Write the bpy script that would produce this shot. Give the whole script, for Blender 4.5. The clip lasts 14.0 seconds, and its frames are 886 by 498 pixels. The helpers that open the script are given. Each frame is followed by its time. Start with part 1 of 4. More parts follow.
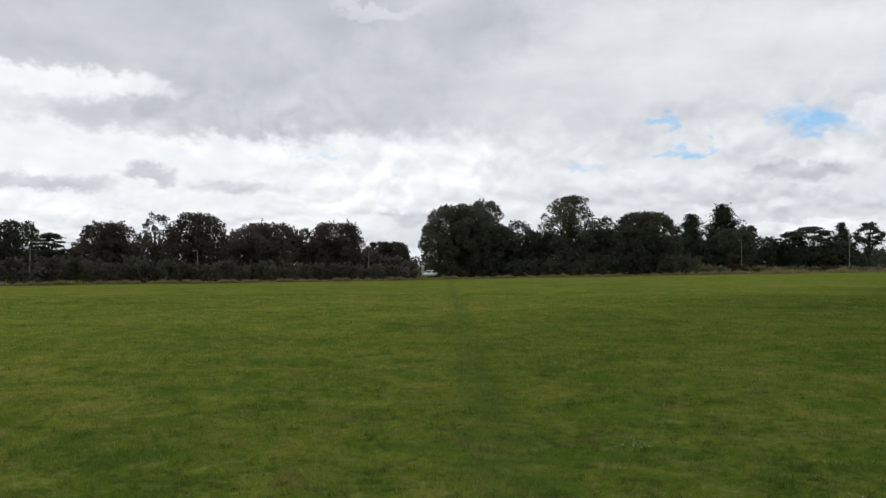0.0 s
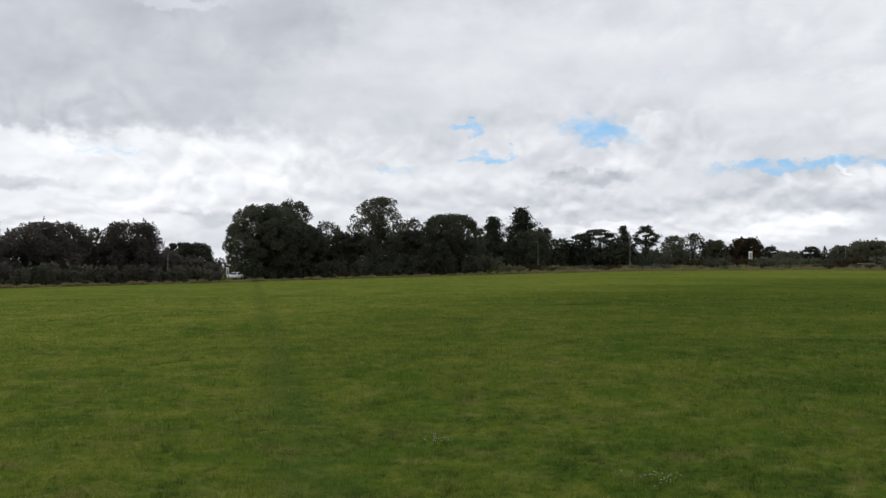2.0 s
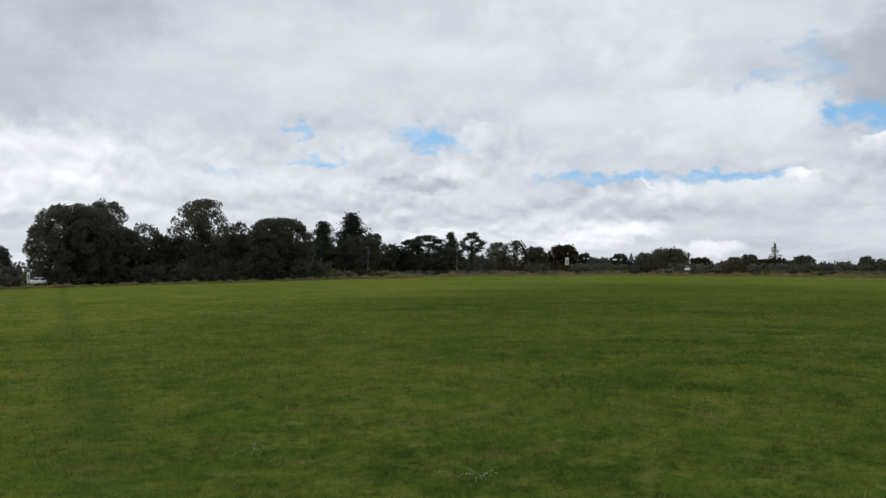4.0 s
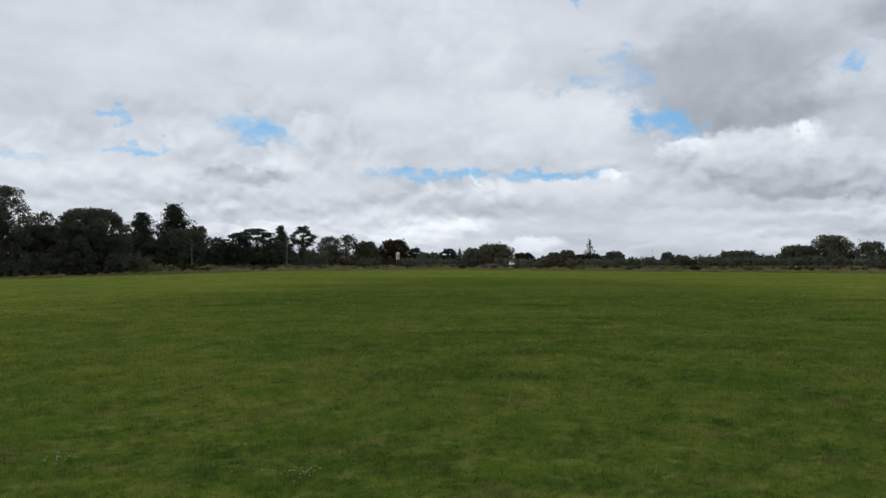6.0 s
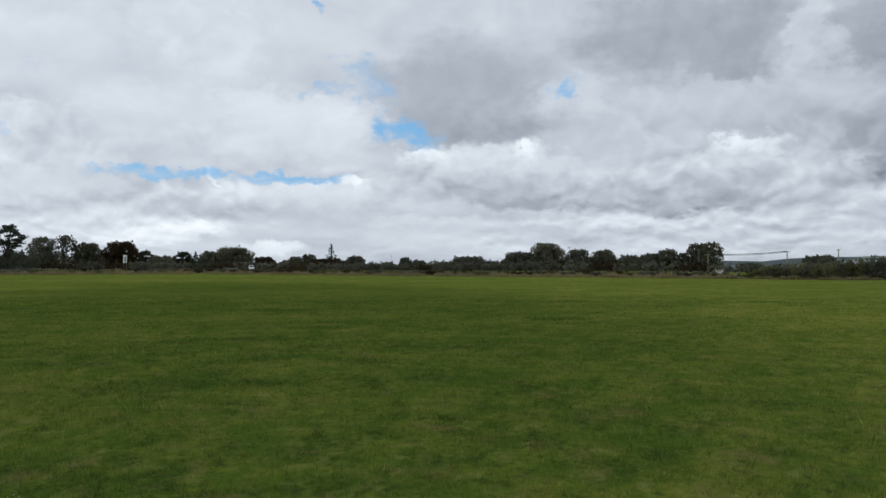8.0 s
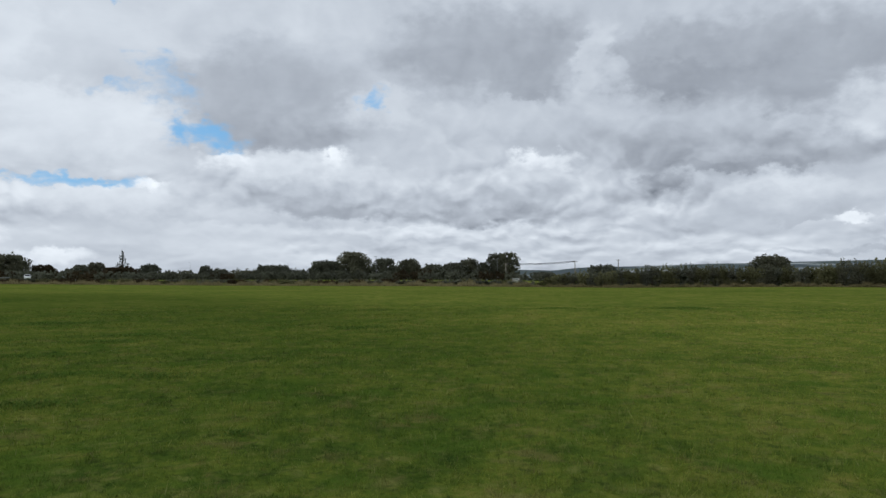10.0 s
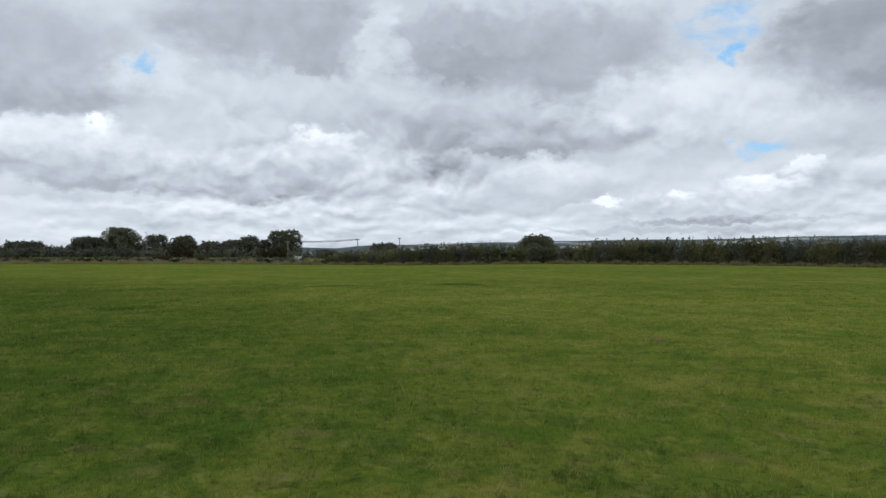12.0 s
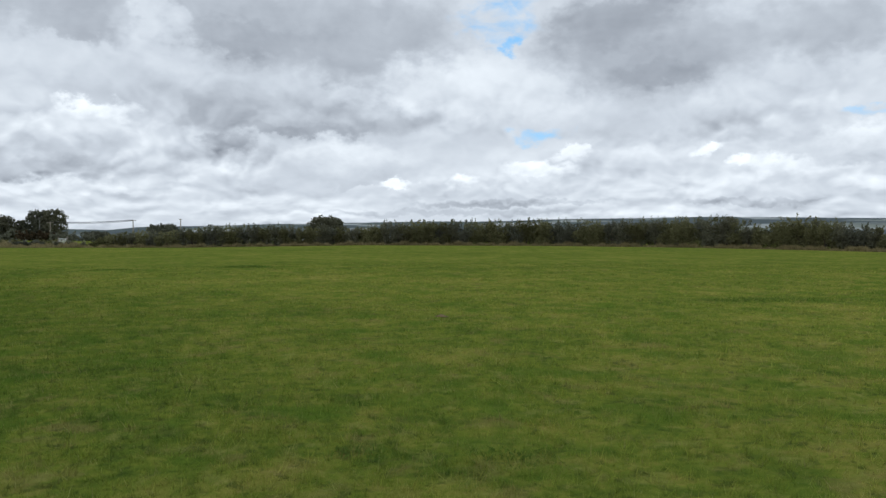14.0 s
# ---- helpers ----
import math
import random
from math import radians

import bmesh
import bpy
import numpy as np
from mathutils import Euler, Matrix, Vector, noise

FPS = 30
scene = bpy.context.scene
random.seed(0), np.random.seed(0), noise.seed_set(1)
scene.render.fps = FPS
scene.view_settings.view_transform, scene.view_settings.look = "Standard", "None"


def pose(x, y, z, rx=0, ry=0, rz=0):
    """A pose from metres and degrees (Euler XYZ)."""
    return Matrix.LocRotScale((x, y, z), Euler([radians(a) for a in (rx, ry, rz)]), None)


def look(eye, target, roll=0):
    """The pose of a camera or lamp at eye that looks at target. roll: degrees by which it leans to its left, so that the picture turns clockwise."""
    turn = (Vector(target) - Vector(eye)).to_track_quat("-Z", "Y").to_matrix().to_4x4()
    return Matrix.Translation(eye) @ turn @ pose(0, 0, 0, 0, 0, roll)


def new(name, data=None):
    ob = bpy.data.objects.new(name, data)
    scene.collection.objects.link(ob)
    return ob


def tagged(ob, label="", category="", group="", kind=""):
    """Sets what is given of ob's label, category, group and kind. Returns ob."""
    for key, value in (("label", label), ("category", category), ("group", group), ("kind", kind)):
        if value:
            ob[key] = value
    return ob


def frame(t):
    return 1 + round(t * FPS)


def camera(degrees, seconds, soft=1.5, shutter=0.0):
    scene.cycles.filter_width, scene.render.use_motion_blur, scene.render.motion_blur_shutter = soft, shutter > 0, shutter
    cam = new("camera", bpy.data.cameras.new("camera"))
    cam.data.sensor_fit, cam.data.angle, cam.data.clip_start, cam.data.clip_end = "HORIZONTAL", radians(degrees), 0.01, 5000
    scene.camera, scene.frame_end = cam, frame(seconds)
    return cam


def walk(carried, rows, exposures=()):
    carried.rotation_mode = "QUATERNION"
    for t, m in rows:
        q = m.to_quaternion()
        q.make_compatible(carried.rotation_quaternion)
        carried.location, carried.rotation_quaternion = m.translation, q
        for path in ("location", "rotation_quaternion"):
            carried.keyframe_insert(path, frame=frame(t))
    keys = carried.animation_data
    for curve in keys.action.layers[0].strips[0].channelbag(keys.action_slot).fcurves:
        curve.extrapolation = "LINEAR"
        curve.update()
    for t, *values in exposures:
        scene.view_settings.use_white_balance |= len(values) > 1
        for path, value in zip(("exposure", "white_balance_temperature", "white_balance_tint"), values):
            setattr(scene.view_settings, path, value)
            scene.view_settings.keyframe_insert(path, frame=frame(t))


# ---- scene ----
cam = camera(60.66, 14.0)

PATH = [
    (0.0, pose(0.266, 0.007, 1.593, 91.250, -0.249, 0.000)),
    (0.5, pose(0.279, -0.018, 1.599, 91.273, -0.149, -3.972)),
    (1.0, pose(0.286, -0.037, 1.604, 91.329, -0.031, -7.424)),
    (1.5, pose(0.295, -0.053, 1.600, 91.310, 0.091, -9.986)),
    (2.0, pose(0.305, -0.064, 1.600, 91.344, 0.127, -14.342)),
    (2.5, pose(0.310, -0.069, 1.606, 91.450, 0.024, -17.630)),
    (3.0, pose(0.323, -0.078, 1.607, 91.650, -0.023, -20.927)),
    (5.5, pose(0.385, -0.133, 1.605, 91.341, 0.083, -36.143)),
    (6.0, pose(0.374, -0.155, 1.609, 91.287, 0.024, -39.831)),
    (6.5, pose(0.361, -0.180, 1.613, 91.286, 0.032, -45.091)),
    (7.0, pose(0.345, -0.203, 1.616, 91.246, -0.017, -50.475)),
    (9.5, pose(0.489, -0.258, 1.609, 92.350, -0.021, -70.009)),
    (10.0, pose(0.496, -0.282, 1.610, 92.310, 0.019, -73.718)),
    (10.5, pose(0.505, -0.312, 1.614, 92.135, 0.067, -77.108)),
    (11.0, pose(0.516, -0.338, 1.616, 91.701, -0.059, -81.482)),
    (11.5, pose(0.529, -0.354, 1.610, 91.215, 0.048, -85.632)),
    (12.0, pose(0.542, -0.366, 1.601, 90.631, -0.014, -90.020)),
    (12.5, pose(0.553, -0.378, 1.591, 90.180, -0.010, -93.859)),
    (13.0, pose(0.563, -0.391, 1.583, 89.917, 0.141, -98.082)),
    (13.5, pose(0.572, -0.404, 1.574, 89.710, 0.023, -101.993)),
    (14.0, pose(0.580, -0.417, 1.564, 89.220, 0.185, -105.826)),
]
walk(cam, PATH, [(0, 0.05, 6420, 9), (3, 0.03, 6300, 9), (5.5, -0.12, 6130, 8), (6.5, -0.11, 6080, 7.5), (9.5, -0.14, 6000, 7), (11.5, 0.05, 6020, 6.5), (12.5, 0.10, 6040, 6), (14, 0.16, 6060, 6)])

# ---- world, sun and exposure ----
# The cloud cover, far layers first: azimuth, elevation, half width, half height in degrees,
# brightness of the lit top and of the base, cover.
CLOUDS_NW = [
    (-17.9, 7.0, 29.0, 5.69, 0.91, 0.86, 0.90), (19.2, 6.1, 17.2, 5.25, 0.81, 0.73, 0.80), (-12.0, 17.2, 38.9, 5.02, 0.60, 0.57, 0.95), (-9.5, 12.1, 15.4, 2.61, 0.60, 0.56, 0.90),
    (15.3, 14.3, 20.7, 5.36, 0.64, 0.61, 0.90), (-26.7, 12.2, 6.5, 0.99, 0.94, 0.89, 0.75), (-18.7, 10.3, 11.5, 1.30, 0.58, 0.55, 0.75), (-21.0, 6.3, 2.3, 0.64, 0.58, 0.51, 0.80),
    (-28.4, 5.4, 5.0, 0.60, 0.62, 0.57, 0.80), (-14.8, 5.7, 3.2, 0.62, 0.66, 0.60, 0.70), (-4.0, 3.6, 3.2, 0.77, 0.61, 0.56, 0.80)]
CLOUDS_NNW = [
    (-4.4, 6.2, 6.4, 1.19, 0.92, 0.83, 0.60), (-6.1, 3.2, 3.2, 0.77, 0.94, 0.84, 0.70), (-27.4, 3.0, 3.0, 0.95, 0.94, 0.84, 0.60), (2.4, 17.5, 4.1, 2.56, 0.52, 0.52, 0.70),
    (-5.7, 18.8, 3.6, 0.68, 0.81, 0.78, 0.50), (24.7, 6.3, 3.0, 0.62, 0.61, 0.55, 0.70), (13.3, 5.2, 13.0, 0.75, 0.71, 0.64, 0.60), (26.1, 2.7, 3.8, 0.54, 0.94, 0.81, 0.80),
    (19.2, 15.9, 11.4, 2.42, 0.68, 0.64, 0.60), (29.6, 9.6, 1.8, 0.82, 0.84, 0.73, 0.80)]
CLOUDS_NORTH_SKY = [
    (34.1, 14.4, 18.9, 6.15, 0.74, 0.69, 0.70), (43.4, 15.5, 8.0, 3.66, 0.59, 0.55, 0.80), (39.1, 9.0, 10.4, 1.67, 0.69, 0.63, 0.60), (25.1, 6.5, 3.2, 0.55, 0.58, 0.50, 0.70),
    (35.7, 5.1, 12.4, 1.22, 0.76, 0.66, 0.60), (38.7, 2.6, 2.2, 0.64, 0.95, 0.85, 0.70), (42.0, 3.0, 1.8, 0.58, 0.95, 0.85, 0.70), (42.7, 6.6, 0.3, 0.27, 0.99, 0.95, 0.90),
    (29.8, 10.4, 2.7, 0.75, 0.85, 0.78, 0.70), (39.4, 15.2, 15.3, 4.70, 0.78, 0.72, 0.70), (40.2, 9.9, 10.2, 2.99, 0.81, 0.70, 0.70), (15.5, 14.4, 13.5, 5.20, 0.82, 0.78, 0.38)]
CLOUDS_NE = [
    (60.8, 13.2, 7.6, 3.69, 0.52, 0.46, 0.95), (64.9, 10.8, 3.0, 1.42, 0.44, 0.41, 0.80), (60.8, 8.3, 5.3, 1.40, 0.87, 0.62, 0.85), (65.6, 8.9, 1.4, 0.74, 1.01, 0.87, 0.85),
    (63.6, 5.8, 4.5, 0.83, 0.66, 0.46, 0.85), (53.4, 5.4, 10.1, 1.23, 0.79, 0.69, 0.60), (37.7, 2.5, 3.0, 0.73, 1.00, 0.89, 0.75), (41.1, 2.7, 1.7, 0.60, 0.98, 0.89, 0.60),
    (46.5, 1.7, 2.3, 0.50, 0.98, 0.87, 0.80), (58.3, 2.9, 7.7, 0.99, 0.78, 0.69, 0.60)]
CLOUDS_ENE = [
    (81.2, 14.8, 25.5, 7.97, 0.65, 0.58, 0.85), (41.6, 16.4, 4.0, 2.63, 0.91, 0.87, 0.40), (48.3, 10.5, 6.6, 2.46, 0.85, 0.74, 0.85), (61.4, 13.5, 6.5, 3.38, 0.55, 0.49, 0.95),
    (63.0, 10.6, 4.0, 1.06, 0.48, 0.45, 0.85), (77.1, 16.9, 7.2, 3.31, 0.48, 0.45, 0.95), (79.6, 14.4, 3.1, 0.84, 0.43, 0.41, 0.70), (92.2, 15.6, 6.6, 2.46, 0.51, 0.45, 0.90),
    (98.8, 14.2, 2.3, 2.70, 0.43, 0.40, 0.80), (85.3, 15.8, 1.5, 3.09, 0.76, 0.68, 0.75), (96.4, 17.4, 1.7, 1.15, 0.73, 0.68, 0.60), (69.8, 12.8, 2.8, 1.45, 0.76, 0.73, 0.60)]
CLOUDS_EAST_SKY = [
    (92.2, 11.0, 8.4, 1.82, 0.62, 0.49, 0.85), (96.4, 8.8, 5.3, 0.92, 0.48, 0.44, 0.55), (57.6, 8.5, 2.7, 0.63, 1.00, 0.85, 0.90), (65.6, 8.8, 1.1, 0.64, 1.05, 0.92, 0.90),
    (80.8, 8.8, 2.3, 0.80, 0.98, 0.79, 0.80), (63.9, 7.0, 8.9, 1.79, 0.85, 0.49, 0.90), (66.0, 5.1, 5.3, 0.55, 0.44, 0.39, 0.70), (79.2, 6.5, 6.3, 1.77, 0.79, 0.49, 0.85),
    (78.3, 4.8, 6.9, 0.59, 0.44, 0.39, 0.70), (92.2, 7.1, 5.5, 1.66, 0.73, 0.49, 0.80), (98.1, 5.7, 4.2, 1.51, 0.89, 0.68, 0.70)]
CLOUDS_EAST_LOW = [
    (98.8, 4.2, 2.1, 0.30, 0.53, 0.49, 0.60), (50.1, 5.5, 5.7, 1.01, 0.85, 0.75, 0.70), (58.0, 3.6, 8.6, 0.63, 0.77, 0.68, 0.60), (75.0, 3.6, 11.0, 0.43, 0.87, 0.79, 0.60),
    (63.0, 3.0, 3.2, 0.51, 0.65, 0.61, 0.60), (41.0, 3.1, 1.5, 0.75, 1.05, 0.94, 0.60), (52.8, 6.4, 1.5, 0.37, 1.05, 0.92, 0.80), (90.3, 4.5, 8.6, 0.94, 0.72, 0.59, 0.70),
    (99.2, 5.3, 6.7, 1.06, 0.70, 0.53, 0.70), (80.5, 7.4, 2.3, 1.27, 0.72, 0.58, 0.70)]
CLOUDS_ESE = [
    (97.1, 15.2, 10.3, 3.18, 0.50, 0.42, 0.95), (100.4, 12.0, 3.0, 1.05, 0.38, 0.36, 0.85), (92.8, 14.4, 6.2, 0.94, 0.40, 0.38, 0.70), (107.3, 10.4, 8.6, 3.06, 0.75, 0.67, 0.90),
    (95.0, 9.1, 10.4, 1.53, 0.54, 0.42, 0.85), (95.0, 8.0, 5.3, 0.43, 0.39, 0.37, 0.60), (90.3, 7.0, 2.1, 0.81, 0.37, 0.33, 0.85), (102.5, 4.1, 1.3, 0.33, 0.96, 0.91, 0.95),
    (106.9, 4.3, 0.9, 0.45, 0.95, 0.88, 0.90)]
CLOUDS_SE = [
    (112.6, 5.2, 2.4, 0.59, 0.95, 0.79, 0.95), (115.4, 6.2, 1.5, 0.42, 0.94, 0.83, 0.80), (112.2, 2.7, 6.6, 0.24, 0.48, 0.46, 0.70), (105.3, 2.0, 10.3, 0.21, 0.50, 0.48, 0.60),
    (132.3, 13.9, 5.1, 2.49, 0.50, 0.46, 0.80), (128.0, 11.0, 4.8, 1.98, 0.67, 0.59, 0.70), (121.1, 8.5, 8.6, 1.73, 0.63, 0.52, 0.70), (128.0, 7.8, 5.5, 1.19, 0.58, 0.51, 0.60),
    (121.1, 13.7, 7.8, 3.63, 0.47, 0.39, 0.85), (118.7, 15.4, 4.1, 2.00, 0.33, 0.31, 0.50), (121.9, 11.7, 3.4, 0.82, 0.38, 0.36, 0.60)]
CLOUDS_SSE = [
    (135.3, 6.1, 2.8, 1.56, 0.86, 0.54, 0.95), (125.4, 6.3, 1.2, 0.36, 0.90, 0.84, 0.95), (129.8, 4.9, 3.0, 0.66, 0.89, 0.74, 0.90), (126.9, 5.2, 0.6, 0.44, 0.90, 0.86, 0.90),
    (113.7, 5.0, 2.3, 0.47, 0.90, 0.75, 0.90), (115.8, 5.9, 0.8, 0.46, 0.89, 0.78, 0.70), (133.9, 4.1, 2.5, 0.68, 0.81, 0.69, 0.70), (130.5, 3.1, 7.4, 0.54, 0.69, 0.61, 0.70),
    (110.8, 3.7, 7.2, 0.68, 0.71, 0.60, 0.70), (108.6, 2.5, 4.5, 0.21, 0.37, 0.35, 0.60), (127.6, 2.6, 4.6, 0.24, 0.43, 0.40, 0.60)]
SKY_BLUE = [
    (25.8, 9.8, 2.7, 1.23, 1.00), (15.9, 10.2, 1.9, 0.45, 0.90), (16.9, 8.1, 2.3, 0.37, 0.85), (19.6, 8.3, 0.8, 0.36, 0.75), (11.2, 7.3, 2.7, 0.29, 0.50),
    (-9.5, 8.3, 2.7, 0.25, 0.50), (-19.1, 7.8, 0.8, 0.20, 0.45), (52.6, 13.9, 2.4, 1.85, 0.55), (56.8, 10.4, 2.3, 1.40, 0.60), (49.7, 13.2, 1.3, 0.66, 0.50),
    (48.7, 19.1, 0.7, 0.29, 0.70), (39.0, 6.8, 4.1, 0.43, 1.00), (47.8, 6.6, 4.7, 0.46, 0.95), (30.4, 13.1, 1.4, 0.38, 0.30), (55.6, 10.3, 2.5, 1.16, 0.60),
    (69.0, 13.2, 1.1, 1.03, 0.65), (110.7, 15.9, 2.8, 2.08, 0.62), (111.5, 14.1, 1.0, 0.72, 0.70), (112.5, 7.7, 2.3, 0.72, 0.75), (135.1, 8.3, 1.3, 0.52, 0.70)]
CLOUDS = CLOUDS_NW + CLOUDS_NNW + CLOUDS_NORTH_SKY + CLOUDS_NE + CLOUDS_ENE + CLOUDS_EAST_SKY + CLOUDS_EAST_LOW + CLOUDS_ESE + CLOUDS_SE + CLOUDS_SSE
SUN_AZ, SUN_EL = -38.0, 30.0


class Graph:
    """Short hand for building a node tree."""

    def __init__(self, tree):
        self.tree = tree

    def node(self, kind, **settings):
        n = self.tree.nodes.new(kind)
        for key, value in settings.items():
            setattr(n, key, value)
        return n

    def set(self, socket, value):
        if isinstance(value, bpy.types.NodeSocket):
            self.tree.links.new(value, socket)
        elif value is not None:
            socket.default_value = value

    def math(self, op, a, b=None, c=None, clamp=False):
        n = self.node("ShaderNodeMath", operation=op, use_clamp=clamp)
        for i, v in enumerate((a, b, c)):
            self.set(n.inputs[i], v)
        return n.outputs[0]

    def vec(self, op, a, b=None, c=None):
        n = self.node("ShaderNodeVectorMath", operation=op)
        for i, v in enumerate((a, b, c)):
            self.set(n.inputs[i], v)
        return n.outputs["Value"] if op in ("LENGTH", "DOT_PRODUCT") else n.outputs[0]

    def noise(self, vector, scale, detail=4.0, rough=0.55, distort=0.0):
        n = self.node("ShaderNodeTexNoise")
        self.set(n.inputs["Vector"], vector)
        for key, v in (("Scale", scale), ("Detail", detail), ("Roughness", rough), ("Distortion", distort)):
            n.inputs[key].default_value = v
        return n

    def ramp(self, fac, stops):
        n = self.node("ShaderNodeValToRGB")
        e = n.color_ramp.elements
        while len(e) < len(stops):
            e.new(0.5)
        for el, (p, c) in zip(e, stops):
            el.position, el.color = p, (*c, 1)
        self.set(n.inputs[0], fac)
        return n.outputs[0]

    def remap(self, v, a, b, c, d, smooth=False):
        n = self.node("ShaderNodeMapRange", interpolation_type="SMOOTHSTEP" if smooth else "LINEAR")
        self.set(n.inputs[0], v)
        for i, q in enumerate((a, b, c, d)):
            n.inputs[1 + i].default_value = q
        return n.outputs[0]

    def mix(self, fac, a, b, blend="MIX"):
        n = self.node("ShaderNodeMix", data_type="RGBA", blend_type=blend)
        self.set(n.inputs[0], fac)
        self.set(n.inputs[6], a if isinstance(a, bpy.types.NodeSocket) else (*a, 1))
        self.set(n.inputs[7], b if isinstance(b, bpy.types.NodeSocket) else (*b, 1))
        return n.outputs[2]


def build_world():
    world = bpy.data.worlds.new("cloudy_sky")
    scene.world = world
    world.use_nodes = True
    world.node_tree.nodes.clear()
    g = Graph(world.node_tree)
    d = g.node("ShaderNodeTexCoord").outputs["Generated"]
    sep = g.node("ShaderNodeSeparateXYZ")
    g.set(sep.inputs[0], d)
    x, y, z = sep.outputs
    up = g.math("MAXIMUM", z, 0.0)
    # the cloud deck as a flat layer seen in perspective
    inv = g.math("DIVIDE", 1.0, g.math("ADD", up, 0.15))
    deck = g.vec("MULTIPLY", d, g.node("ShaderNodeCombineXYZ").outputs[0])
    comb = deck.node.inputs[1].links[0].from_node
    g.set(comb.inputs[0], inv), g.set(comb.inputs[1], inv)
    comb.inputs[2].default_value = 0.0
    az = g.math("MULTIPLY", g.math("ARCTAN2", x, y), 180 / math.pi)
    el = g.math("MULTIPLY", g.math("ARCSINE", z), 180 / math.pi)
    ang = g.node("ShaderNodeCombineXYZ")
    g.set(ang.inputs[0], az), g.set(ang.inputs[1], el)
    # ragged edges at three sizes, finer towards the horizon
    swell = g.noise(g.vec("MULTIPLY", d, (1.0, 1.0, 2.0)), 6.0, 2.0, 0.5)
    fine = g.noise(g.vec("MULTIPLY", d, (1.0, 1.0, 1.6)), 17.0, 3.0, 0.55)
    curl = g.noise(g.vec("MULTIPLY", d, (1.0, 1.0, 1.5)), 52.0, 5.0, 0.58)
    half = (0.5, 0.5, 0.5)
    ragged = g.vec("MULTIPLY", g.vec("SUBTRACT", fine.outputs["Color"], half), (6.0, 2.8, 0.0))
    ragged = g.vec("MULTIPLY_ADD", g.vec("SUBTRACT", swell.outputs["Color"], half), (5.0, 1.6, 0.0), ragged)
    ragged = g.vec("MULTIPLY_ADD", g.vec("SUBTRACT", curl.outputs["Color"], half), (3.0, 2.4, 0.0), ragged)
    small = g.remap(el, 1.0, 13.0, 0.45, 1.0)
    shrink = g.node("ShaderNodeCombineXYZ")
    for k in range(3):
        g.set(shrink.inputs[k], small)
    warped = g.vec("MULTIPLY_ADD", ragged, shrink.outputs[0], ang.outputs[0])

    blue = None
    for a, e, w, h, amount in SKY_BLUE:
        q = g.vec("MULTIPLY_ADD", warped, (1 / w, 1 / h, 0), (-a / w, -e / h, 0))
        v = g.remap(g.vec("LENGTH", q), 0.4, 1.5, amount, 0.0, True)
        blue = v if blue is None else g.math("ADD", blue, v)
    big = g.noise(deck, 0.9, 4.0, 0.5, 0.5).outputs[0]
    light = g.math("MULTIPLY_ADD", big, -0.4, 0.86)
    for a, e, w, h, top, base, cover in CLOUDS:
        # each layer waits for the one behind it
        middle = g.node("ShaderNodeCombineXYZ")
        middle.inputs[0].default_value, middle.inputs[1].default_value = -a / w, -e / h
        g.set(middle.inputs[2], g.math("MULTIPLY", light, 0.00001))
        q = g.vec("MULTIPLY_ADD", warped, (1 / w, 1 / h, 0), middle.outputs[0])
        part_of = g.node("ShaderNodeSeparateXYZ")
        g.set(part_of.inputs[0], q)
        shade = g.remap(part_of.outputs[1], -0.7, 0.8, base, top)
        mask = g.remap(g.vec("LENGTH", q), 0.55, 1.35, cover, 0.0, True)
        light = g.math("MULTIPLY_ADD", mask, g.math("SUBTRACT", shade, light), light)

    # rounded heads with lit tops and shaded bases, and fine billows
    billow = g.noise(g.vec("MULTIPLY", d, (1.0, 1.0, 2.3)), 9.0, 6.0, 0.52, 0.25).outputs[0]
    climb = g.math("MULTIPLY", g.math("LOGARITHM", g.math("ADD", g.math("MAXIMUM", el, 0.0), 3.0), math.e), 4.6)
    heads = g.node("ShaderNodeCombineXYZ")
    g.set(heads.inputs[0], g.math("MULTIPLY", az, 0.34)), g.set(heads.inputs[1], climb)
    spot = g.vec("MULTIPLY_ADD", g.vec("SUBTRACT", fine.outputs["Color"], half), (0.8, 0.7, 0.0), heads.outputs[0])
    spot = g.vec("MULTIPLY_ADD", g.vec("SUBTRACT", swell.outputs["Color"], half), (1.2, 0.9, 0.0), spot)

    def cell(p):
        v = g.node("ShaderNodeTexVoronoi", feature="SMOOTH_F1")
        g.set(v.inputs["Vector"], p)
        v.inputs["Scale"].default_value, v.inputs["Detail"].default_value, v.inputs["Roughness"].default_value = 1.0, 2.0, 0.55
        v.inputs["Smoothness"].default_value = 0.25
        return v.outputs["Distance"]

    lit = g.math("SUBTRACT", cell(g.vec("ADD", spot, (-0.08, 0.32, 0.0))), cell(spot))
    heaped = g.remap(g.noise(g.vec("MULTIPLY", d, (1.0, 1.0, 3.0)), 3.6, 2.0, 0.5).outputs[0], 0.40, 0.58, 0.25, 1.0, True)
    share = g.math("MULTIPLY", heaped, g.remap(el, 6.0, 14.0, 0.24, 0.06, True))
    light = g.math("MULTIPLY_ADD", lit, share, light)
    light = g.math("MULTIPLY_ADD", g.math("SUBTRACT", billow, 0.5), 0.24, light)
    light = g.math("MULTIPLY_ADD", light, 1.12, -0.075)
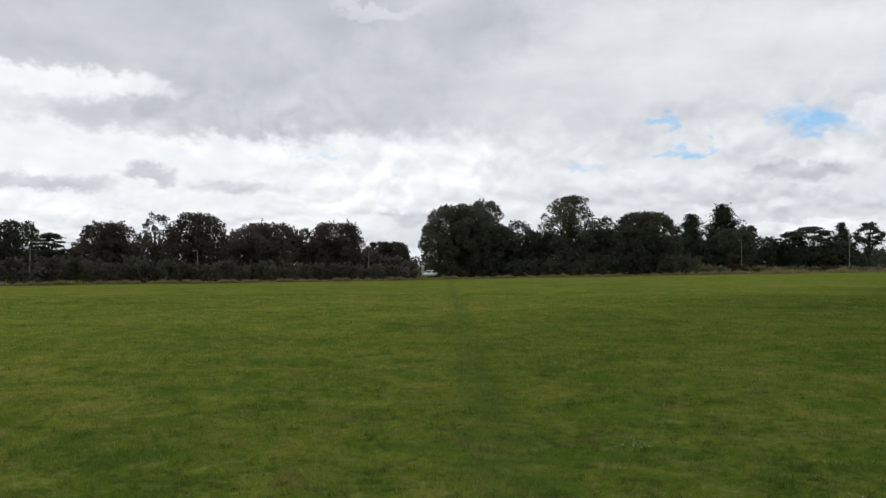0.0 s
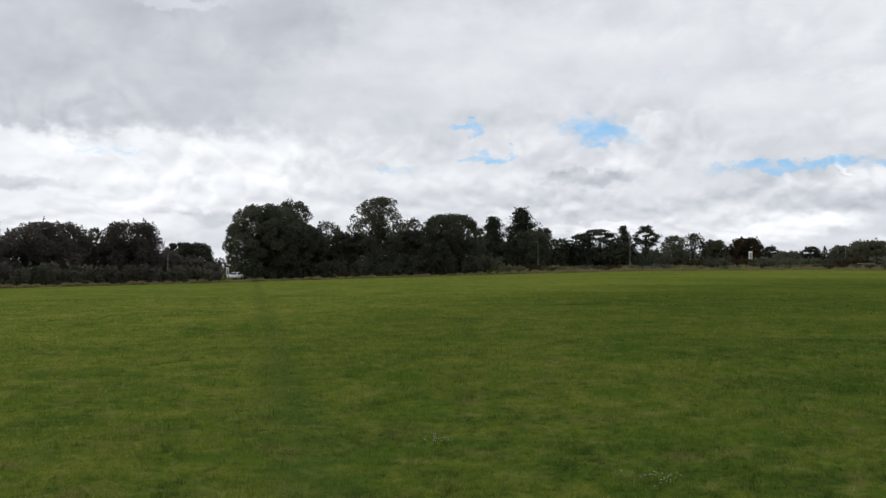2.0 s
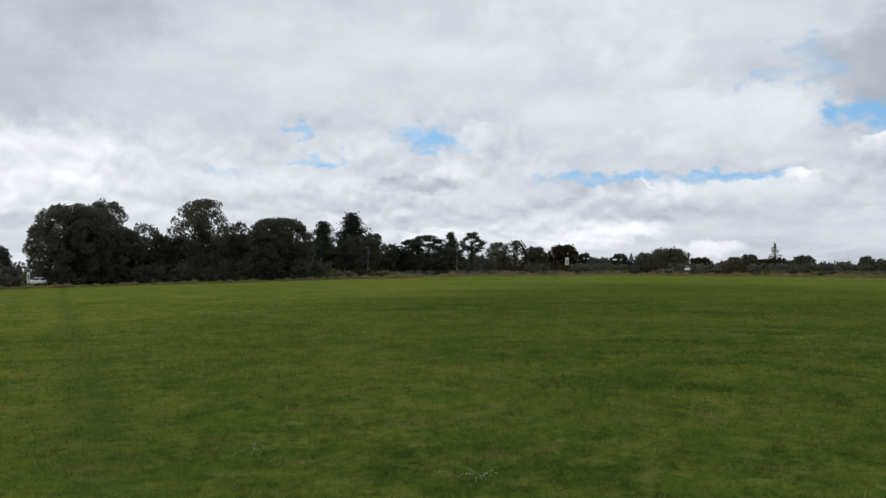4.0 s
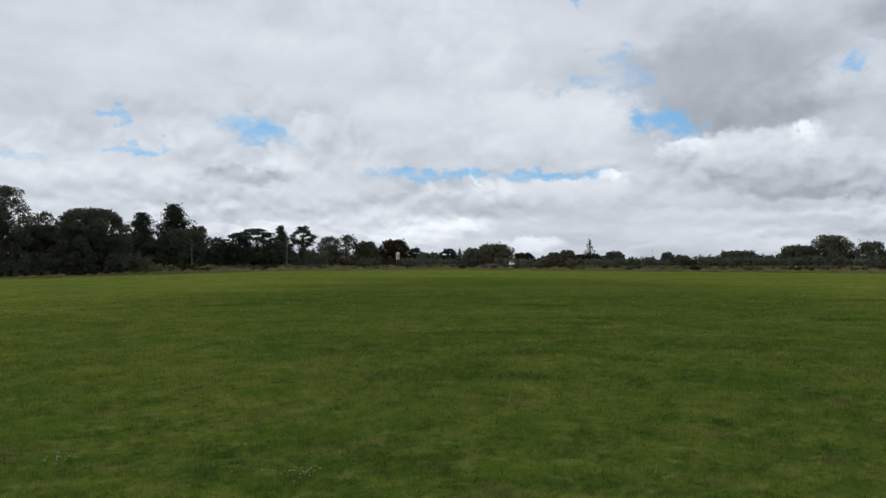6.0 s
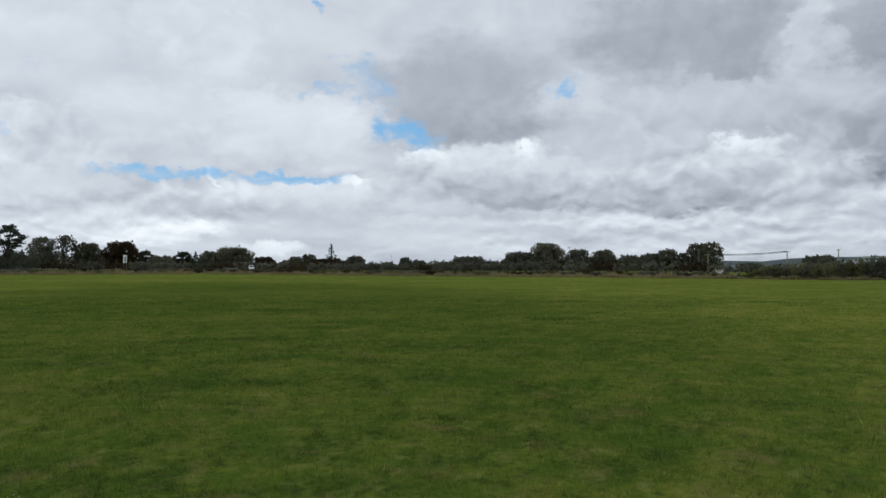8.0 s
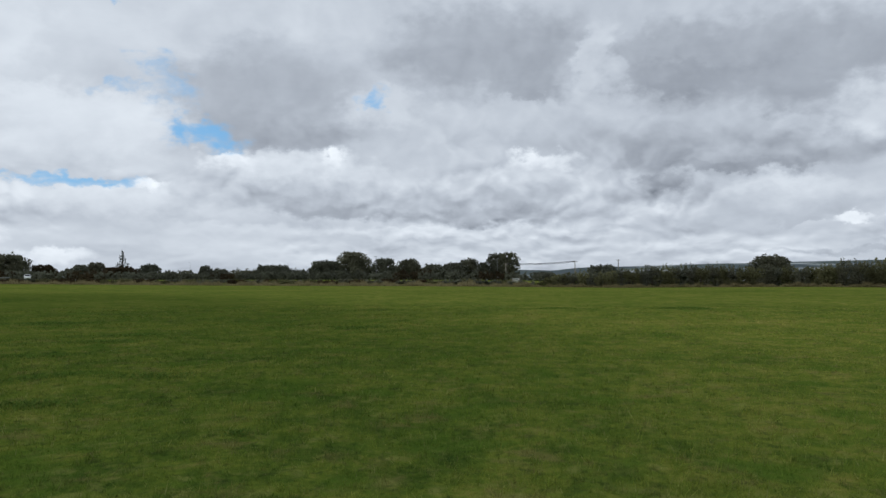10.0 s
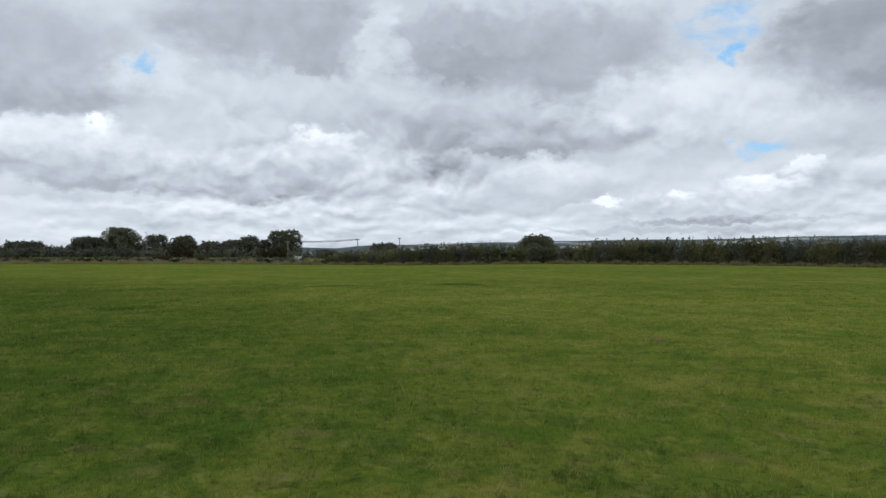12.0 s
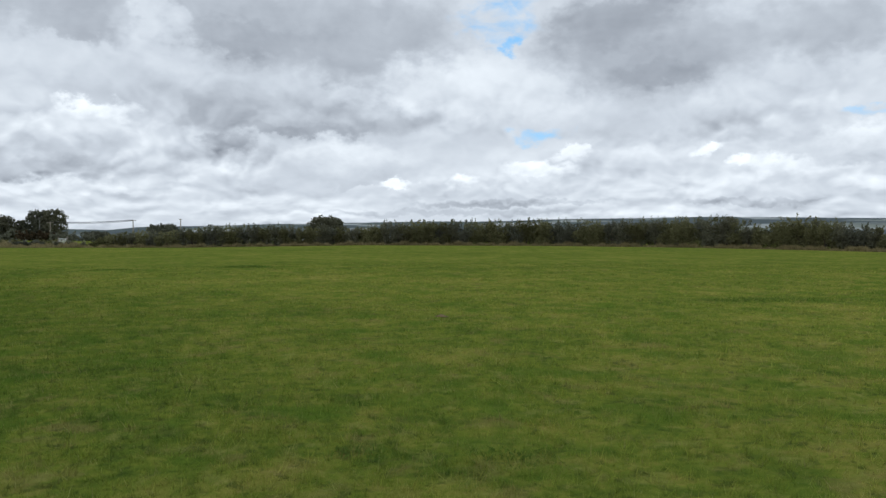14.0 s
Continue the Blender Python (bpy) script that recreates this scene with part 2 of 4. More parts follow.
    cloud = g.ramp(g.math("MULTIPLY", light, 0.7), [(0.17, (0.232, 0.243, 0.275)), (0.28, (0.386, 0.40, 0.437)), (0.42, (0.583, 0.60, 0.64)),
                                                    (0.58, (0.82, 0.83, 0.855)), (0.70, (1.0, 1.0, 1.01)), (0.95, (1.36, 1.355, 1.34))])
    sky = g.node("ShaderNodeTexSky", sky_type="NISHITA", sun_disc=False, sun_elevation=radians(SUN_EL),
                 sun_rotation=radians(SUN_AZ))
    clear = g.mix(1.0, sky.outputs[0], (0.12, 0.125, 0.125), "MULTIPLY")
    clear = g.mix(0.7, clear, (0.22, 0.54, 0.92))
    wisp = g.noise(g.vec("MULTIPLY", ang.outputs[0], (0.45, 0.95, 0.0)), 1.0, 6.0, 0.55, 0.5).outputs[0]
    gap = g.math("MULTIPLY_ADD", g.math("SUBTRACT", 0.51, wisp), 1.9, blue)
    gap = g.math("MULTIPLY", g.remap(gap, 0.12, 1.3, 0.0, 0.9, True), g.remap(blue, 0.0, 0.2, 0.0, 1.0))
    colour = g.mix(gap, cloud, clear)
    # below the horizon: dull green light off the land
    colour = g.mix(g.remap(z, -0.02, -0.002, 1.0, 0.0), colour, (0.06, 0.075, 0.045))
    back = g.node("ShaderNodeBackground")
    g.set(back.inputs[0], colour)
    back.inputs[1].default_value = 1.0
    g.tree.links.new(back.outputs[0], g.node("ShaderNodeOutputWorld").inputs[0])


build_world()
sun_data = bpy.data.lights.new("sun", "SUN")
sun_data.energy, sun_data.angle, sun_data.color = 0.7, radians(12), (1.0, 0.95, 0.87)
sun = new("sun", sun_data)
sun.matrix_world = look((100 * math.sin(radians(SUN_AZ)), 100 * math.cos(radians(SUN_AZ)), 100 * math.tan(radians(SUN_EL))), (0, 0, 0))
scene.view_settings.exposure = 0.0

# ---- the lie of the land ----
# The field's far edge: azimuth, distance, ground height there, height of the land behind it.
EDGE = np.array([
    (-60, 95, -1.0, -1.0), (-30, 100, -0.98, -1.0), (-16, 108, -0.98, -1.0), (-8, 115, -0.9, -1.0), (-1, 125, -0.8, -0.9),
    (5, 135, -0.64, -0.9), (13, 145, -0.32, 0.3), (21, 155, 0.14, 1.3), (30, 170, 0.62, 1.5), (42, 190, 0.7, 1.6),
    (58, 180, 0.22, 1.5), (75, 150, 0.24, 1.5), (87, 130, 0.24, 0.6), (100, 125, 0.55, 0.7), (115, 122, 0.34, 0.5),
    (124, 115, 0.15, 0.2), (136, 100, -0.13, 0.0), (160, 90, -0.2, 0.0)])


def step(v):
    v = np.clip(v, 0, 1)
    return v * v * (3 - 2 * v)


def lie(x, y):
    """Ground height, for arrays or numbers."""
    x, y = np.asarray(x, float), np.asarray(y, float)
    r, a = np.hypot(x, y), np.degrees(np.arctan2(x, y))
    a = np.where(a < -120, a + 360, a)
    re, ze, zb = (np.interp(a, EDGE[:, 0], EDGE[:, k]) for k in (1, 2, 3))
    z = np.where(r < re, ze * (r / re) ** 2, ze + (zb - ze) * step((r - re) / 45))
    z = z + (-9.0 - zb) * step((r - 420) / 900)
    near = 1 - step((r - 40) / 60)
    z = z + near * (0.025 * np.sin(0.9 * x + 0.4 * y) + 0.02 * np.sin(1.7 * y - 0.8 * x + 1.3) - 0.012)
    return z


def place(az, r):
    x, y = r * math.sin(radians(az)), r * math.cos(radians(az))
    return x, y, float(lie(x, y))


def edge_r(az):
    return float(np.interp(az, EDGE[:, 0], EDGE[:, 1]))


# ---- materials ----
def material(name, rough=0.8):
    m = bpy.data.materials.new(name)
    m.use_nodes = True
    m.node_tree.nodes.clear()
    g = Graph(m.node_tree)
    b = g.node("ShaderNodeBsdfPrincipled")
    b.inputs["Roughness"].default_value = rough
    b.inputs["Specular IOR Level"].default_value = 0.25
    g.tree.links.new(b.outputs[0], g.node("ShaderNodeOutputMaterial").inputs[0])
    return m, g, b


def plain(name, colour, rough=0.6, metal=0.0, vary=0.25, scale=6.0, bump=0.1):
    """A surface with grain and broad stains."""
    m, g, b = material(name, rough)
    p = g.node("ShaderNodeTexCoord").outputs["Object"]
    stain, grain = g.noise(p, scale * 0.25, 4).outputs[0], g.noise(p, scale * 6, 3).outputs[0]
    f = g.math("MULTIPLY_ADD", stain, vary * 1.4, g.math("MULTIPLY_ADD", grain, vary * 0.6, 1 - vary))
    g.set(b.inputs["Base Color"], g.mix(1.0, colour, f, "MULTIPLY"))
    b.inputs["Metallic"].default_value = metal
    bp = g.node("ShaderNodeBump")
    bp.inputs["Strength"].default_value = bump
    g.set(bp.inputs["Height"], grain)
    g.set(b.inputs["Normal"], bp.outputs[0])
    return m


def field_colour(g):
    """The colour of the turf over the field: green, yellow and worn patches at several sizes."""
    p = g.node("ShaderNodeNewGeometry").outputs["Position"]
    broad = g.noise(p, 0.05, 3, 0.5).outputs[0]
    drift = g.noise(p, 0.28, 4, 0.6, 0.4).outputs[0]
    clump = g.noise(p, 1.5, 5, 0.62, 0.3).outputs[0]
    grain = g.noise(p, 9.0, 4, 0.6).outputs[0]
    f = g.math("MULTIPLY_ADD", broad, 0.5, g.math("MULTIPLY_ADD", drift, 0.8, g.math("MULTIPLY", clump, 1.1)))
    f = g.math("ADD", g.math("MULTIPLY_ADD", grain, 0.8, f), -1.11)
    c = g.ramp(f, [(0.10, (0.038, 0.068, 0.011)), (0.34, (0.080, 0.116, 0.016)), (0.55, (0.126, 0.155, 0.021)),
                   (0.78, (0.190, 0.185, 0.036)), (1.0, (0.235, 0.19, 0.070))])
    # dry brownish wisps; the shade between tussocks is painted in as dark specks
    dry = g.noise(p, 1.7, 6, 0.66, 0.5).outputs[0]
    c = g.mix(g.remap(dry, 0.52, 0.68, 0.0, 0.6, True), c, (0.172, 0.142, 0.046))
    gap_shade = g.noise(g.vec("ADD", p, (31.0, 7.0, 0.0)), 5.5, 4, 0.6, 0.4).outputs[0]
    c = g.mix(g.remap(gap_shade, 0.53, 0.68, 0.0, 0.62, True), c, (0.034, 0.050, 0.013))
    tips = g.noise(g.vec("ADD", p, (17.0, 3.0, 0.0)), 3.6, 5, 0.62, 0.5).outputs[0]
    c = g.mix(g.remap(tips, 0.52, 0.70, 0.0, 0.6, True), c, (0.205, 0.205, 0.052))
    lush = g.noise(g.vec("ADD", p, (5.0, 43.0, 0.0)), 0.9, 4, 0.55, 0.3).outputs[0]
    c = g.mix(g.remap(lush, 0.52, 0.66, 0.0, 0.62, True), c, (0.070, 0.120, 0.014))
    # a broad oval of lusher turf, its colour also darkened for dimmer light there
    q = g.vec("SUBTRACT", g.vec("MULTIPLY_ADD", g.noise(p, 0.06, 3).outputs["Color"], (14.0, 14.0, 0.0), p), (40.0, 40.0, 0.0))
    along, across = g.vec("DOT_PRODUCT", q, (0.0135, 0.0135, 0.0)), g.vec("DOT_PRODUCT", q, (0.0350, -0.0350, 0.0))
    dimmed = g.math("SQRT", g.math("MULTIPLY_ADD", along, along, g.math("MULTIPLY", across, across)))
    c = g.mix(g.remap(dimmed, 0.55, 1.25, 1.0, 0.0, True), c, g.mix(1.0, c, (0.65, 0.71, 0.69), "MULTIPLY"))
    # trodden line across the field
    sep = g.node("ShaderNodeSeparateXYZ")
    g.set(sep.inputs[0], p)
    off = g.math("ABSOLUTE", g.math("MULTIPLY_ADD", drift, 0.7, g.math("MULTIPLY_ADD", sep.outputs[1], -0.005, g.math("ADD", sep.outputs[0], -1.08))))
    worn = g.math("MULTIPLY", g.remap(off, 0.0, 0.6, 0.34, 0.0, True), g.remap(sep.outputs[1], 0.0, 3.0, 0.0, 1.0))
    return g.mix(worn, c, (0.050, 0.078, 0.018)), clump, grain


def turf():
    m, g, b = material("turf", 0.9)
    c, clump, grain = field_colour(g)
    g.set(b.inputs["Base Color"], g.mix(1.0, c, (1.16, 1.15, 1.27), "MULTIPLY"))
    b.inputs["Specular IOR Level"].default_value = 0.0
    bp = g.node("ShaderNodeBump")
    bp.inputs["Strength"].default_value, bp.inputs["Distance"].default_value = 0.7, 0.12
    g.set(bp.inputs["Height"], g.math("MULTIPLY_ADD", clump, 0.7, grain))
    g.set(b.inputs["Normal"], bp.outputs[0])
    return m


def let_through(g, b, colour, share):
    """Light passes through thin leaves."""
    thin = g.node("ShaderNodeBsdfTranslucent")
    g.set(thin.inputs[0], colour)
    both = g.node("ShaderNodeMixShader")
    both.inputs[0].default_value = share
    g.tree.links.new(b.outputs[0], both.inputs[1])
    g.tree.links.new(thin.outputs[0], both.inputs[2])
    out = [n for n in g.tree.nodes if n.type == "OUTPUT_MATERIAL"][0]
    g.tree.links.new(both.outputs[0], out.inputs[0])


def blades(name, lush):
    m, g, b = material(name, 0.75)
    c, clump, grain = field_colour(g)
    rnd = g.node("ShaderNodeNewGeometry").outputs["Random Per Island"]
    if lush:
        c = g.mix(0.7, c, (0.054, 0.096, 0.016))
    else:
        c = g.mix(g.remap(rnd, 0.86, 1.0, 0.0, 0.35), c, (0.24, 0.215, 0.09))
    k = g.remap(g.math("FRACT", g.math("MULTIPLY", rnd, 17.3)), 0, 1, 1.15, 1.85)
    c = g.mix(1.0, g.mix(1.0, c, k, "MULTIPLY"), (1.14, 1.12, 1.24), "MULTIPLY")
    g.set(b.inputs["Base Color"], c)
    b.inputs["Specular IOR Level"].default_value = 0.03
    let_through(g, b, c, 0.45)
    return m


def foliage(name, low, high, rust=None):
    m, g, b = material(name, 0.7)
    b.inputs["Specular IOR Level"].default_value = 0.05
    rnd = g.node("ShaderNodeNewGeometry").outputs["Random Per Island"]
    p = g.node("ShaderNodeTexCoord").outputs["Object"]
    f = g.math("MULTIPLY_ADD", g.noise(p, 0.45, 3).outputs[0], 0.9, g.math("MULTIPLY_ADD", rnd, 0.3, -0.1))
    stops = [(0.15, low), (0.75, high)]
    if rust:
        stops.append((0.97, rust))
    c = g.ramp(f, stops)
    k = g.remap(g.node("ShaderNodeObjectInfo").outputs["Random"], 0, 1, 0.8, 1.25)
    c = g.mix(1.0, c, k, "MULTIPLY")
    g.set(b.inputs["Base Color"], c)
    let_through(g, b, c, 0.5)
    return m


M_TURF, M_BLADE, M_TUFT = turf(), blades("grass_blades", False), blades("lush_grass", True)
M_LEAF = foliage("dark_broad_leaves", (0.077, 0.080, 0.062), (0.116, 0.119, 0.083))
M_COPPER = foliage("copper_leaves", (0.077, 0.069, 0.063), (0.116, 0.102, 0.087))
M_NEEDLE = foliage("pine_needles", (0.055, 0.068, 0.052), (0.086, 0.101, 0.073))
M_HEDGE = foliage("hedge_leaves", (0.118, 0.120, 0.058), (0.192, 0.186, 0.094), (0.20, 0.15, 0.090))
M_OLIVE = foliage("olive_leaves", (0.119, 0.120, 0.083), (0.181, 0.180, 0.120))
M_DUSK = foliage("dull_green_leaves", (0.110, 0.115, 0.088), (0.163, 0.168, 0.120))
M_RUSSET = foliage("russet_leaves", (0.045, 0.038, 0.022), (0.095, 0.070, 0.040))
M_STRAW = foliage("seeding_grass", (0.15, 0.135, 0.07), (0.26, 0.215, 0.11))
M_BARK = plain("bark", (0.07, 0.058, 0.048), 0.9, scale=3, bump=0.6)
M_STEEL = plain("galvanised_steel", (0.19, 0.19, 0.185), 0.6, 0.1)
M_POLEWOOD = plain("weathered_pole_wood", (0.27, 0.24, 0.20), 0.85)
M_WHITE = plain("white_paint", (0.80, 0.80, 0.79), 0.35, vary=0.1)
M_SIGNGREY = plain("sign_grey", (0.30, 0.31, 0.32), 0.6)
M_GLASS = plain("dark_car_glass", (0.02, 0.023, 0.026), 0.08, vary=0.1)
M_RUBBER = plain("tyre_rubber", (0.02, 0.02, 0.02), 0.85)
M_CABLE = plain("black_cable", (0.03, 0.03, 0.03), 0.6)
M_PETAL = plain("white_petals", (0.55, 0.54, 0.48), 0.7)
M_YELLOW = plain("yellow_flower", (0.65, 0.48, 0.04), 0.7)
M_SOIL = plain("bare_soil", (0.13, 0.092, 0.045), 0.95)
M_LAMP = plain("lamp_glass", (0.55, 0.55, 0.52), 0.3)
M_RED = plain("rear_lamp_red", (0.35, 0.02, 0.015), 0.3)


# ---- mesh helpers ----
def link(name, me, mat, parent=None, label=""):
    if mat and not me.materials:
        me.materials.append(mat)
    ob = new(name, me)
    ob.parent = parent
    if label:
        ob["label"] = label
    return ob


def part(name, bm, mat, parent=None, label="", smooth=False):
    me = bpy.data.meshes.new(name)
    bm.to_mesh(me)
    bm.free()
    if smooth:
        me.shade_smooth()
    return link(name, me, mat, parent, label)


def thing(name, m, label, category, group="", kind=""):
    ob = new(name)
    ob.matrix_world = m
    return tagged(ob, label, category, group, kind)


def facets(verts, size):
    """A mesh of separate faces, each of size corners in a row."""
    me = bpy.data.meshes.new("facets")
    n = len(verts)
    me.vertices.add(n)
    me.vertices.foreach_set("co", np.ascontiguousarray(verts, np.float32).ravel())
    me.loops.add(n)
    me.loops.foreach_set("vertex_index", np.arange(n, dtype=np.int32))
    me.polygons.add(n // size)
    me.polygons.foreach_set("loop_start", np.arange(0, n, size, dtype=np.int32))
    me.update(calc_edges=True)
    return me


def leaf_mesh(centres, size, rng, flat=0.0, upright=0.0):
    """Leaf sprays: a small kinked kite of four corners at each centre."""
    n = len(centres)
    u = rng.normal(size=(n, 3))
    u[:, 2] *= 1 - flat
    u[:, 2] += upright * np.abs(rng.normal(size=n)) * 2
    u /= np.linalg.norm(u, axis=1)[:, None] + 1e-6
    w = rng.normal(size=(n, 3))
    w[:, 2] *= 1 - flat
    w -= u * (u * w).sum(1)[:, None]
    w /= np.linalg.norm(w, axis=1)[:, None] + 1e-6
    s = (size * rng.uniform(0.6, 1.4, n))[:, None]
    lift = np.cross(u, w) * s * 0.18
    q = np.stack([centres - u * s * 0.6, centres + w * s * 0.36 + lift, centres + u * s * 0.6, centres - w * s * 0.36 + lift], 1)
    return facets(q.reshape(-1, 3), 4)


def tube(bm, points, radii, sides=7):
    rings = []
    for i, p in enumerate(points):
        p = Vector(p)
        along = (Vector(points[min(i + 1, len(points) - 1)]) - Vector(points[max(i - 1, 0)])).normalized()
        side = along.orthogonal().normalized()
        other = along.cross(side)
        rings.append([bm.verts.new(p + (side * math.cos(k * math.tau / sides) + other * math.sin(k * math.tau / sides)) * radii[i]) for k in range(sides)])
    for a, b in zip(rings, rings[1:]):
        for k in range(sides):
            bm.faces.new((a[k], a[(k + 1) % sides], b[(k + 1) % sides], b[k]))
    bm.faces.new(rings[-1])
    bm.faces.new(rings[0][::-1])


def box(bm, cx, cy, cz, sx, sy, sz, bevel=0.0):
    v = bmesh.ops.create_cube(bm, size=1.0, matrix=Matrix.Translation((cx, cy, cz)) @ Matrix.Diagonal((sx, sy, sz, 1)))["verts"]
    if bevel:
        e = list({e for q in v for e in q.link_edges})
        bmesh.ops.bevel(bm, geom=e, offset=bevel, segments=2, affect="EDGES")


# ---- ground, field and hills ----
def build_ground():
    radii = np.concatenate([[0.0], np.geomspace(0.6, 4800, 150)])
    steps = 240
    a = np.linspace(0, 2 * np.pi, steps, endpoint=False)
    rr, aa = np.meshgrid(radii[1:], a, indexing="ij")
    x, y = (rr * np.sin(aa)).ravel(), (rr * np.cos(aa)).ravel()
    verts = [(0.0, 0.0, float(lie(0, 0)))] + list(zip(x, y, lie(x, y)))
    faces = [(0, 1 + (k + 1) % steps, 1 + k) for k in range(steps)]
    for i in range(len(radii) - 2):
        o, p = 1 + i * steps, 1 + (i + 1) * steps
        faces += [(o + k, o + (k + 1) % steps, p + (k + 1) % steps, p + k) for k in range(steps)]
    me = bpy.data.meshes.new("ground")
    me.from_pydata(verts, [], faces)
    me.shade_smooth()
    if me.polygons[0].normal.z < 0:
        me.flip_normals()
    tagged(link("ground", me, M_TURF), "wide rough green grass field with yellowing patches", "ground", kind="structure")


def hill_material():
    m, g, b = material("hazy_far_farmland", 0.95)
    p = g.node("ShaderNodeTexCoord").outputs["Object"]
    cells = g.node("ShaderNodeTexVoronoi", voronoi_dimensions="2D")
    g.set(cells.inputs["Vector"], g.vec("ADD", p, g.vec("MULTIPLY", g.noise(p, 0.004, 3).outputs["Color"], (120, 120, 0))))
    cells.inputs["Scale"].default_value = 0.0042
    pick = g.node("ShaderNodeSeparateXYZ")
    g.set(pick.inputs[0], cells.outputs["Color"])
    # the bluish haze of distance is mixed into these field and wood colours
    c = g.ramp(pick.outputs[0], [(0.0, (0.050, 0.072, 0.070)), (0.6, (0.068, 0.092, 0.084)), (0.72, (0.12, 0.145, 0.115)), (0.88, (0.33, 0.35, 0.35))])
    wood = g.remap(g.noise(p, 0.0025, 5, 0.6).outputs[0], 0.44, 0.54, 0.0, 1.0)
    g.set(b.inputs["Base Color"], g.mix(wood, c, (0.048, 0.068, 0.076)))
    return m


def build_hills():
    """A long far ridge of woods and farmland beyond the hedge."""
    azs, rs = np.linspace(60, 165, 260), np.linspace(1500, 4300, 16)
    tops = np.interp(azs, [60, 76, 79, 82, 84, 93, 106, 115, 123, 136, 165], [0.1, 0.5, 0.76, 0.66, 0.85, 1.07, 1.25, 1.33, 1.47, 1.25, 1.0])
    verts, n = [], len(rs)
    for i, (a, t) in enumerate(zip(azs, tops)):
        crest = 3600 * math.tan(radians(t)) + 1.6
        for r in rs:
            f = math.sin(min(1.0, (r - 1500) / 2100) * math.pi / 2) ** 1.7 if r <= 3600 else 1 - 0.25 * (r - 3600) / 700
            x, y = r * math.sin(radians(a)), r * math.cos(radians(a))
            w = noise.noise(Vector((x / 420, y / 420, 3))) * 7 + noise.noise(Vector((x / 90, y / 90, 5))) * 2.5
            verts.append((x, y, -12 + (crest + 12) * f + w * f * 0.7))
    faces = [(i * n + j, (i + 1) * n + j, (i + 1) * n + j + 1, i * n + j + 1) for i in range(len(azs) - 1) for j in range(n - 1)]
    me = bpy.data.meshes.new("far_hills")
    me.from_pydata(verts, [], faces)
    me.shade_smooth()
    if me.polygons[0].normal.z < 0:
        me.flip_normals()
    tagged(link("far_hills", me, hill_material()), "distant low wooded ridge with pale farm fields, tinted with haze", "hill", kind="structure")


build_ground()
build_hills()


# ---- trees ----
def clump_points(centres, radii, counts, rng, squash=0.8):
    out = []
    for c, r, n in zip(centres, radii, counts):
        v = rng.normal(size=(n, 3))
        v /= np.linalg.norm(v, axis=1)[:, None]
        v *= (rng.uniform(0.25, 1.0, n) ** 0.45 * r)[:, None]
        v[:, 2] *= squash
        out.append(v + c)
    return np.concatenate(out)


def broad_crown(w, h, rng, low=0.12, lumps=34, even=0.0, core=1.0):
    """Centres and radii of the clumps of a rounded crown that reaches low down."""
    cs, rs = [], []
    lean, sway, swell = rng.uniform(-0.05, 0.05), rng.uniform(0, 6.28, 3), rng.uniform(0.04, 0.12) * (1 - 0.7 * even)
    belt = rng.uniform(0.36, 0.5)
    for i in range(lumps):
        t = low + (1 - low) * ((i + 0.5) / lumps) ** 0.8
        a = i * 2.39996 + rng.uniform(-0.5, 0.5)
        rad = math.sqrt(max(0.0, 1 - ((t - belt) / (1.02 - belt)) ** 2)) if t > belt else 0.78 + 0.22 * t / belt
        rad *= 1 + swell * math.sin(2 * a + sway[0]) + swell * math.sin(3 * a + 7 * t + sway[1])
        size = w * rng.uniform(0.07, 0.125) * (1 - 0.15 * even)
        k = rng.uniform(0.74 + 0.18 * even, 1.04) * rad * (w / 2 - size * 0.6)
        cs.append((k * math.cos(a) + lean * w * t, k * math.sin(a), min(h * t * rng.uniform(0.95, 1.03), h - size * 0.75)))
        rs.append(size)
    for i in range(int(lumps * core / 5)):
        a, k = rng.uniform(0, 6.28), rng.uniform(0, 0.25) * w
        cs.append((k * math.cos(a), k * math.sin(a), rng.uniform(0.08, 0.84 - 0.7 * k / w) * h))
        rs.append(w * rng.uniform(0.10, 0.15))
    return np.array(cs), np.array(rs)


